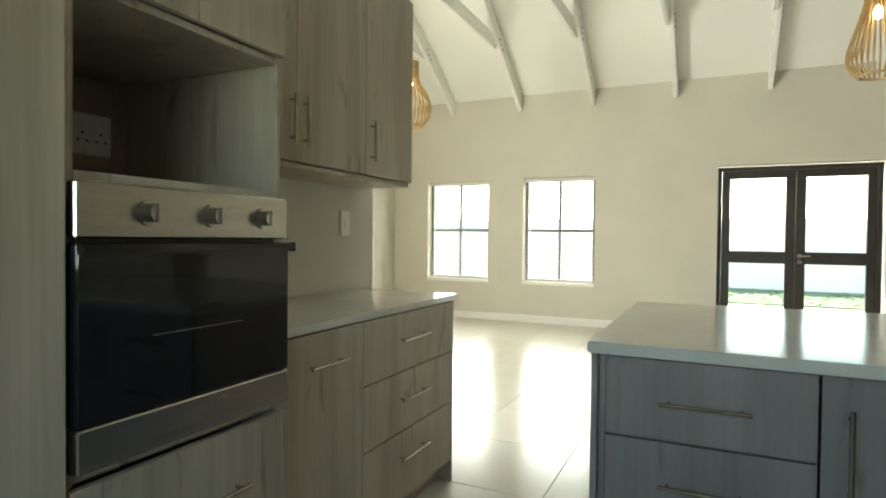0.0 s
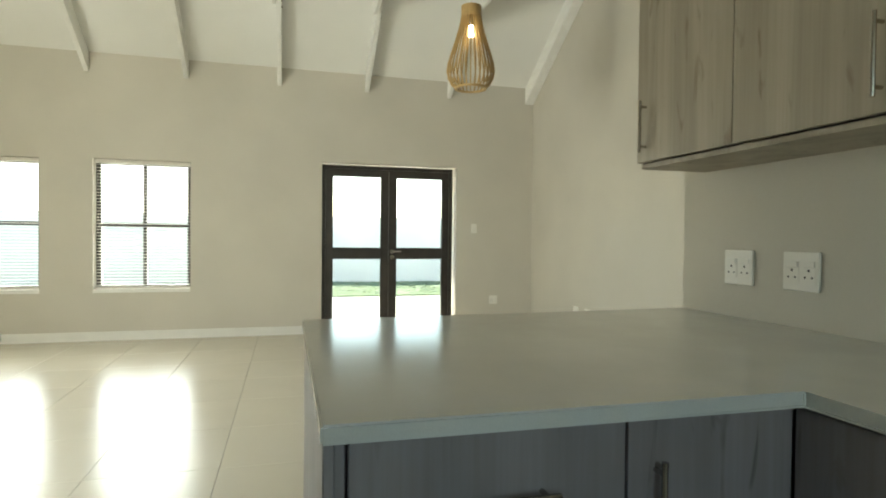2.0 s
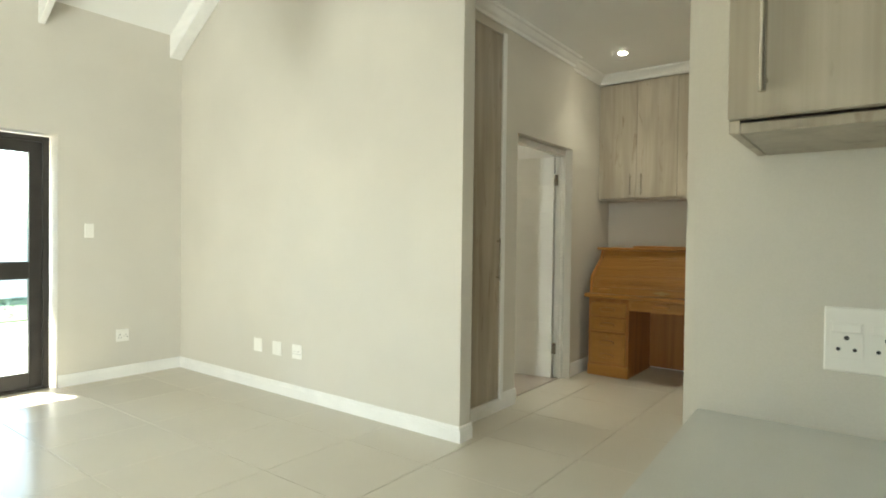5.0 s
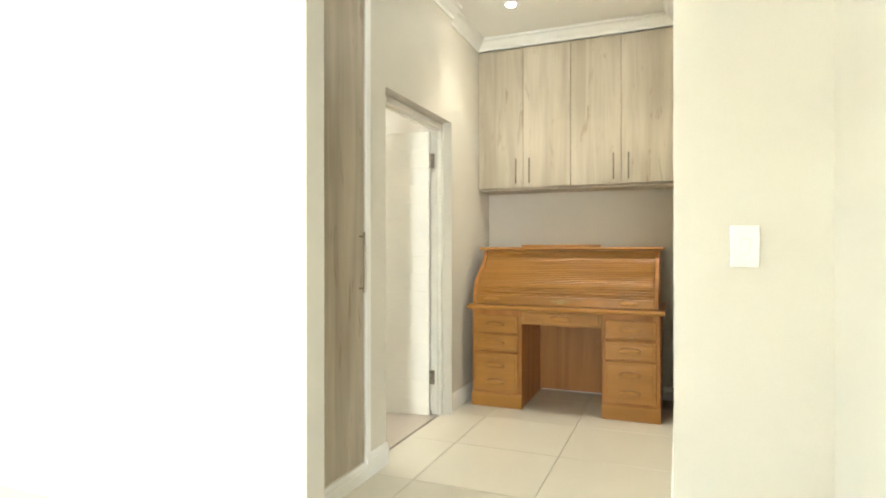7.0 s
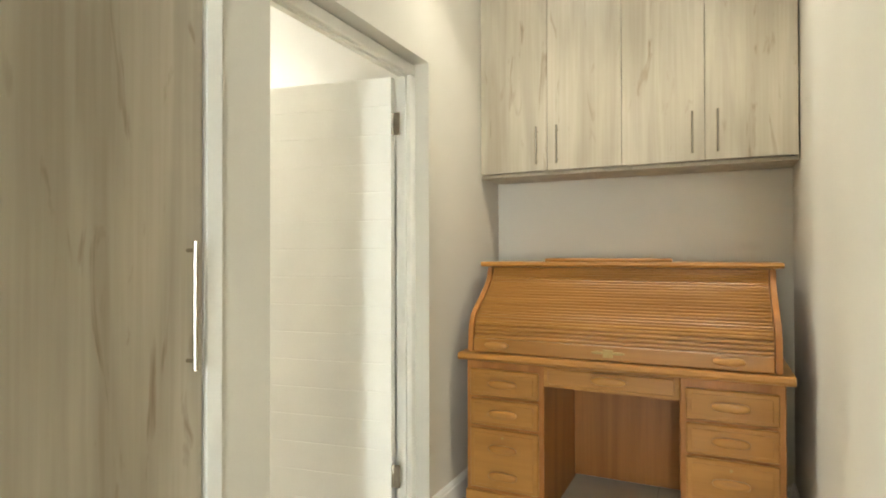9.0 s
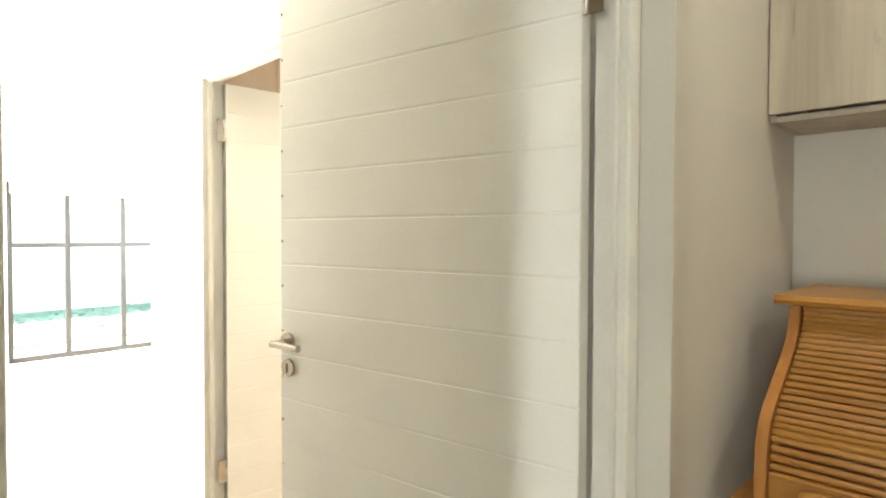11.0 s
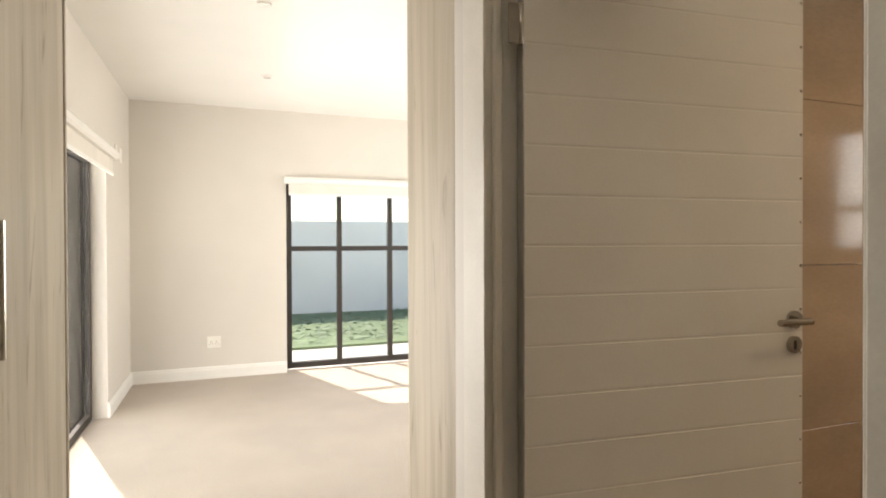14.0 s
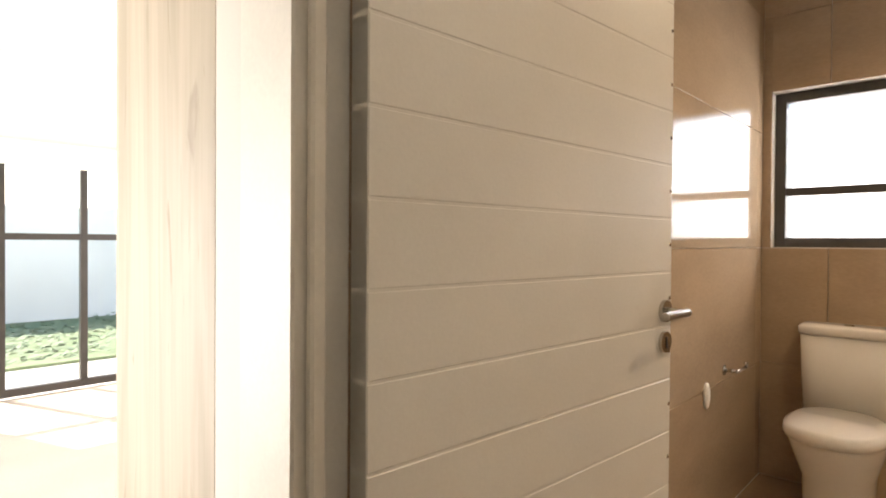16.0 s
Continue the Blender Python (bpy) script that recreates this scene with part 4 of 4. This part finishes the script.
def pendant(x, y, z, rounded=False):
    """Ribbed pear-shaped shade, hung from the slope on a cord; z is the foot of the shade."""
    o = thing("pendant_lamp", x, y, z, 0, "pear-shaped bamboo rib pendant lamp, lit, hanging on a cord", "lamp", "pendant lamps")
    prof = [(0.120, 0.0), (0.150, 0.03), (0.176, 0.08), (0.185, 0.13), (0.178, 0.19), (0.155, 0.27), (0.125, 0.36), (0.098, 0.45), (0.080, 0.53), (0.074, 0.58)]
    if rounded:
        prof = [(0.100, 0.0), (0.150, 0.03), (0.185, 0.08), (0.203, 0.14), (0.205, 0.20), (0.190, 0.27), (0.160, 0.33), (0.122, 0.385), (0.088, 0.44), (0.076, 0.50), (0.074, 0.58)]
    n = 30
    bm = bmesh.new()
    w = 0.0045
    for r0, z0 in prof:
        for dr, dw in ((-0.005, -w), (0.005, -w), (0.005, w), (-0.005, w)):
            bm.verts.new((r0 + dr, dw, z0))
    bm.verts.ensure_lookup_table()
    for i in range(len(prof) - 1):
        for k in range(4):
            a, b = i * 4 + k, i * 4 + (k + 1) % 4
            bm.faces.new([bm.verts[v] for v in (a, b, b + 4, a + 4)])
    rib = mesh_of("rib", bm, M_RATTAN)
    for k in range(n):
        r = new("rib", rib)
        r.matrix_basis = pose(0, 0, 0, 0, 0, 360 * k / n)
        attach(r, o)

    def ring(nm, r, z0, h, t, material):
        bm = bmesh.new()
        loops = [[bm.verts.new(p) for p in oval(0, 0, zz, rr, rr, 32)] for rr, zz in ((r, z0), (r + t, z0), (r + t, z0 + h), (r, z0 + h))]
        for i in range(4):
            a, b = loops[i], loops[(i + 1) % 4]
            for j in range(32):
                bm.faces.new((a[j], a[(j + 1) % 32], b[(j + 1) % 32], b[j]))
        attach(new(nm, mesh_of(nm, bm, material)), o)
    ring("foot_ring", 0.105, -0.006, 0.014, 0.022, M_RATTAN)
    ring("collar", 0.070, 0.555, 0.085, 0.010, M_RATTAN)
    loft(o, "socket", [oval(0, 0, h, r, r, 16) for r, h in ((0.022, 0.49), (0.026, 0.50), (0.026, 0.58), (0.012, 0.61))], M_SATIN)
    loft(o, "bulb", [oval(0, 0, h, r, r, 16) for r, h in ((0.008, 0.40), (0.024, 0.412), (0.030, 0.435), (0.026, 0.465), (0.016, 0.49))], M_BULB, "lit warm bulb")
    bx(o, "top_cross", -0.07, 0.07, -0.006, 0.006, 0.60, 0.608, M_SATIN)
    rod(o, "cord", (0, 0, 0.61), (0, 0, roof(y) - z - 0.03), 0.004, M_TRIM, 6)
    rod(o, "ceiling_rose", (0, 0, roof(y) - z - 0.05), (0, 0, roof(y) - z + 0.02), 0.05, M_TRIM, 20)
    return o


pendant(1.475, 5.0, 2.355)
pendant(-2.30, 5.02, 2.27, True)

# ---------------------------------------------------------------- sockets and switches


def socket(x, y, z, rz, w, h, gangs, kind):
    """Face plate whose front looks along local -y. gangs: centres across; kind: 'outlet' or 'switch' or 'blank'."""
    lab = {"outlet": "white plastic wall socket plate with switches", "switch": "white plastic light switch plate", "blank": "white plastic blank wall plate"}[kind]
    o = thing("wall_socket" if kind == "outlet" else "light_switch" if kind == "switch" else "wall_plate", x, y, z, rz, lab, "socket" if kind == "outlet" else "switch plate")
    bx(o, "plate", -w / 2, w / 2, -0.009, 0.0, -h / 2, h / 2, M_PLASTIC, 0.003)
    for g in gangs:
        if kind == "outlet":
            bx(o, "module", g - 0.026, g + 0.026, -0.0105, -0.009, -0.035, 0.035, M_PLASTIC, 0.0006)
            bx(o, "rocker", g - 0.023, g + 0.023, -0.0145, -0.0105, 0.014, 0.032, M_PLASTIC, 0.002)
            for px, pz, r in ((0.0, 0.004, 0.0048), (-0.013, -0.018, 0.0038), (0.013, -0.018, 0.0038)):
                rod(o, "hole", (g + px, -0.0112, pz), (g + px, -0.009, pz), r, M_BLACK, 10, "dark pin hole")
        elif kind == "switch":
            bx(o, "rocker", g - 0.012, g + 0.012, -0.013, -0.009, -0.022, 0.022, M_PLASTIC, 0.002)
    return o


socket(1.68, 2.401, 1.081, -90, 0.135, 0.125, (-0.031, 0.031), "outlet")
socket(1.68, 2.139, 1.081, -90, 0.135, 0.125, (-0.031, 0.031), "outlet")
socket(TALL_X - 0.60, 1.07, 1.46, 90, 0.12, 0.12, (-0.028, 0.028), "outlet")
socket(-1.27, 2.43, 1.24, 90, 0.075, 0.13, (0.0,), "switch")
socket(2.425, DOORWALL, 1.305, 0, 0.075, 0.12, (0.0,), "switch")
socket(2.70, DOORWALL, 0.375, 0, 0.11, 0.11, (-0.026, 0.026), "outlet")
socket(EAST, 6.516, 0.365, -90, 0.11, 0.11, (), "blank")
socket(EAST, 6.262, 0.365, -90, 0.11, 0.11, (), "blank")
socket(EAST, 6.01, 0.368, -90, 0.11, 0.11, (-0.026, 0.026), "outlet")
socket(4.505, BED_N, 0.35, 0, 0.12, 0.11, (-0.026, 0.026), "outlet")
socket(-3.75, DOORWALL, 0.30, 0, 0.11, 0.11, (-0.026, 0.026), "outlet")
socket(EAST, 2.93, 1.20, -90, 0.075, 0.12, (0.0,), "switch")
socket(BED_W, 10.62, 2.02, 90, 0.07, 0.12, (), "blank")
socket(BED_W, 10.84, 2.02, 90, 0.07, 0.12, (), "blank")

# downlights in the hall and the bathroom
for x, y, z in ((5.32, 4.20, HALL_TOP), (5.32, 3.45, HALL_TOP)):
    o = thing("downlight", x, y, z, 0, "small lit round recessed ceiling downlight", "lamp", "hall downlights")
    loft(o, "bezel", [oval(0, 0, h, r, r, 24) for r, h in ((0.045, 0.0), (0.045, -0.006), (0.036, -0.009), (0.034, -0.004))], M_TRIM)
    loft(o, "lens", [oval(0, 0, h, r, r, 20) for r, h in ((0.030, -0.0095), (0.030, -0.0125))], M_LED, "lit lamp face")
    downlight_lamp("downlight_beam", x, y, z - 0.03, 2.0, (1.0, 0.93, 0.82))
# First one is an added lit lamp in the unseen passage ceiling; others are unlit.
for x, y, lit in ((4.70, 5.90, True), (4.83, 8.70, False), (4.93, 10.13, False)):
    o = thing("downlight", x, y, BED_TOP, 0, "small round recessed ceiling downlight in the bedroom or added in the passage", "lamp", "bedroom downlights")
    loft(o, "bezel", [oval(0, 0, h, r, r, 24) for r, h in ((0.045, 0.0), (0.045, -0.006), (0.036, -0.009), (0.034, -0.004))], M_TRIM)
    loft(o, "lens", [oval(0, 0, h, r, r, 20) for r, h in ((0.030, -0.0095), (0.030, -0.0125))], M_LED if lit else M_CERAMIC, "lamp face")
# Wide soft beam of the added passage lamp, to brighten the open doors.
downlight_lamp("downlight_beam", 4.70, 5.90, BED_TOP - 0.03, 3.6, (1.0, 0.93, 0.82), 0.22, 150)
for x, y in ((6.55, 5.75), (7.5, 5.75)):
    o = thing("downlight", x, y, BED_TOP, 0, "small lit round recessed ceiling downlight", "lamp", "bathroom downlights")
    loft(o, "bezel", [oval(0, 0, h, r, r, 24) for r, h in ((0.045, 0.0), (0.045, -0.006), (0.036, -0.009), (0.034, -0.004))], M_TRIM)
    loft(o, "lens", [oval(0, 0, h, r, r, 20) for r, h in ((0.030, -0.0095), (0.030, -0.0125))], M_LED, "lit lamp face")
    downlight_lamp("downlight_beam", x, y, BED_TOP - 0.03, 8, WARM, spot=150)

# ---------------------------------------------------------------- bathroom
wc = thing("toilet", BED_E - 0.015, 6.50, 0.0, -90, "white ceramic close-coupled toilet with lid down", "toilet")


def ring_at(z, y0, y1, w, power=2.4):
    return oval(0, (y0 + y1) / 2, z, w, (y1 - y0) / 2, 32, power)


# local -y points out from the wall
loft(wc, "pan", [ring_at(0.0, -0.56, -0.06, 0.13, 3), ring_at(0.10, -0.56, -0.05, 0.125, 3), ring_at(0.22, -0.58, -0.04, 0.135), ring_at(0.32, -0.64, -0.03, 0.165), ring_at(0.385, -0.67, -0.02, 0.182), ring_at(0.405, -0.67, -0.02, 0.180)], M_CERAMIC)
loft(wc, "seat_lid", [ring_at(0.406, -0.68, -0.19, 0.186), ring_at(0.425, -0.685, -0.19, 0.189), ring_at(0.448, -0.68, -0.19, 0.186), ring_at(0.460, -0.65, -0.20, 0.165)], M_CERAMIC)
loft(wc, "cistern", [ring_at(0.40, -0.185, 0.0, 0.175, 6), ring_at(0.60, -0.19, 0.0, 0.185, 6), ring_at(0.785, -0.195, 0.0, 0.19, 6)], M_CERAMIC)
loft(wc, "cistern_lid", [ring_at(0.788, -0.20, 0.0, 0.195, 6), ring_at(0.80, -0.205, 0.0, 0.198, 6), ring_at(0.822, -0.205, 0.0, 0.198, 6), ring_at(0.832, -0.195, -0.005, 0.188, 6)], M_CERAMIC)
rod(wc, "flush_button", (0, -0.10, 0.83), (0, -0.10, 0.838), 0.022, M_SATIN, 16, "round chrome flush button")

rh = thing("toilet_roll_holder", 7.58, BATH_N, 0.645, 0, "satin steel toilet roll holder on the tiled wall", "holder")
rod(rh, "mount", (0, -0.006, 0), (0, 0, 0), 0.024, M_SATIN, 16)
rod(rh, "arm", (0, -0.055, 0), (0, -0.004, 0), 0.008, M_SATIN, 10)
rod(rh, "bar", (-0.008, -0.055, 0), (0.145, -0.055, 0), 0.008, M_SATIN, 10)
rod(rh, "end_stop", (0.14, -0.055, -0.004), (0.14, -0.055, 0.022), 0.009, M_SATIN, 10)
ds = thing("door_stop", 7.34, BATH_N, 0.575, 0, "white oval plastic cover plate on the tiles", "cover plate")
loft(ds, "disc", [[(p[0], -d, p[1]) for p in oval(0, 0, 0, 0.032 * s, 0.055 * s, 20)] for s, d in ((1, 0), (1, 0.008), (0.8, 0.012))], M_PLASTIC)

# ---------------------------------------------------------------- outdoors
bm = bmesh.new()
bmesh.ops.create_grid(bm, x_segments=2, y_segments=2, size=600)
g = new("ground", mesh_of("ground", bm, M_PAVE))
g.location = (0, 0, -0.12)
setting(g, "pale concrete paving round the house", "ground")
lawn = bx(None, "ground_lawn", -40, 40, 13.2, 17.0, -0.14, -0.09, M_GRASS, 0)
setting(lawn, "strip of green lawn before the boundary wall", "lawn")
bwall = bx(None, "boundary_wall", -40, 40, 17.0, 17.2, -0.15, 1.75, M_PLASTER, 0.01)
tagged(bwall, "long white plastered garden boundary wall", "garden wall")
side_wall = bx(None, "boundary_wall", 13.8, 14.0, -20, 17.0, -0.15, 1.75, M_PLASTER, 0.01)
tagged(side_wall, "white plastered garden boundary wall beside the house", "garden wall")
south_wall = bx(None, "boundary_wall", -40, 13.8, -7.2, -7.0, -0.15, 1.75, M_PLASTER, 0.01)
tagged(south_wall, "white plastered boundary wall behind the kitchen", "garden wall")

# patio roof outside the double door
pr = thing("patio_roof", 0, OUT, 0, 0, "white patio roof with a terracotta fascia on posts", "roof")
bm = bmesh.new()
prism_bm(bm, [(0.0, 2.75), (0.0, 2.83), (1.22, 2.33), (1.22, 2.25)], 0, WEST - 0.4, 3.4)
attach(new("roof_sheet", mesh_of("roof_sheet", bm, M_CEIL)), pr)
bx(pr, "fascia", WEST - 0.4, 3.4, 1.22, 1.25, 2.17, 2.35, M_ROOFSHEET)

# outer roofs over the hall and bedroom wing
bm = bmesh.new()
block_bm(bm, 3.3, BED_E + 0.4, 2.9, BED_N + 0.4, 2.99, 3.1)
setting(new("roof_slab", mesh_of("roof_slab", bm, M_PLASTER)), "flat roof over the bedroom wing", "roof")

# hedge of small leaf clumps along the boundary wall
bm = bmesh.new()
rng = random.Random(4)
for k in range(9000):
    x, y = rng.uniform(-8, 12), rng.uniform(13.4, 16.9)
    z = rng.uniform(-0.09, -0.05 + 0.02 * math.sin(x * 1.7) + 0.02 * math.sin(x * 4.1))
    s = rng.uniform(0.03, 0.07)
    a = Vector((rng.uniform(-0.3, 0.3), rng.uniform(-0.3, 0.3), 1)).normalized()
    b = a.orthogonal().normalized()
    c = a.cross(b)
    p = Vector((x, y, z))
    bm.faces.new([bm.verts.new(p + q) for q in (b * s, c * s * 0.5, -b * s, -c * s * 0.5)])
tagged(new("low_hedge", mesh_of("low_hedge", bm, M_LEAF)), "low uneven green planting over the lawn by the wall", "hedge", kind="stuff")

# ---------------------------------------------------------------- tiles, last
floor = bpy.data.objects["floor"]
TS, JX, JY = 0.615, -0.235, 3.745
for i in range(-7, 12):
    for j in range(-9, 8):
        x0, x1 = JX + i * TS + 0.0015, JX + (i + 1) * TS - 0.0015
        y0, y1 = JY + j * TS * 1.03 + 0.0015, JY + (j + 1) * TS * 1.03 - 0.0015
        if x0 > EAST + 0.1:
            y0, y1 = max(y0, HALL_S), min(y1, HALL_N + 0.08)
        elif x0 > 1.7:
            y0, y1 = max(y0, 2.71), min(y1, DOORWALL + 0.05)
        else:
            y0, y1 = max(y0, SOUTH), min(y1, DOORWALL + 0.05)
        x0, x1 = max(x0, WEST), min(x1, HALL_E)
        if x1 - x0 < 0.02 or y1 - y0 < 0.02:
            continue
        t = new("tile", box_mesh(x1 - x0, y1 - y0, 0.01, M_TILE, 0.0012))
        t.location = ((x0 + x1) / 2, (y0 + y1) / 2, -0.005)
        attach(t, floor)

TW, TH = 1.2, 0.6
wn_, we_ = bpy.data.objects["wall_bath_north"], bpy.data.objects["wall_bedroom_east"]
for j in range(5):
    z0, z1 = max(0.0, j * TH - 0.005) + 0.001, min(BED_TOP, (j + 1) * TH - 0.005) - 0.001
    for i in range(4):
        x0, x1 = PASS_E + 0.125 + 0.3 + (i - 1) * TW + 0.0015, PASS_E + 0.125 + 0.3 + i * TW - 0.0015
        x0 = max(x0, PASS_E + 0.127)
        x1 = min(x1, BED_E - 0.012)
        if x1 > x0:
            t = new("tile", box_mesh(x1 - x0, 0.011, z1 - z0, M_BATHTILE, 0.001))
            t.location = ((x0 + x1) / 2, BATH_N + 0.0055, (z0 + z1) / 2)
            attach(t, wn_)
    for y0, y1 in ((6.605, BATH_N), (5.405, 6.602), (BATH_S, 5.402)):
        parts = [(y0, y1, z0, z1)]
        h = (BATH_WIN[0], BATH_WIN[1], BATH_WIN[2], BATH_WIN[3])
        if y1 > h[0] and y0 < h[1] and z1 > h[2] + 0.01 and z0 < h[3] - 0.01:
            parts = [(y0, h[0], z0, z1), (h[1], y1, z0, z1), (max(y0, h[0]), min(y1, h[1]), z0, h[2]), (max(y0, h[0]), min(y1, h[1]), h[3], z1)]
        for a, b, c, d in parts:
            if b - a > 0.01 and d - c > 0.01:
                t = new("tile", box_mesh(0.011, b - a, d - c, M_BATHTILE, 0.001))
                t.location = (BED_E - 0.0055, (a + b) / 2, (c + d) / 2)
                attach(t, we_)
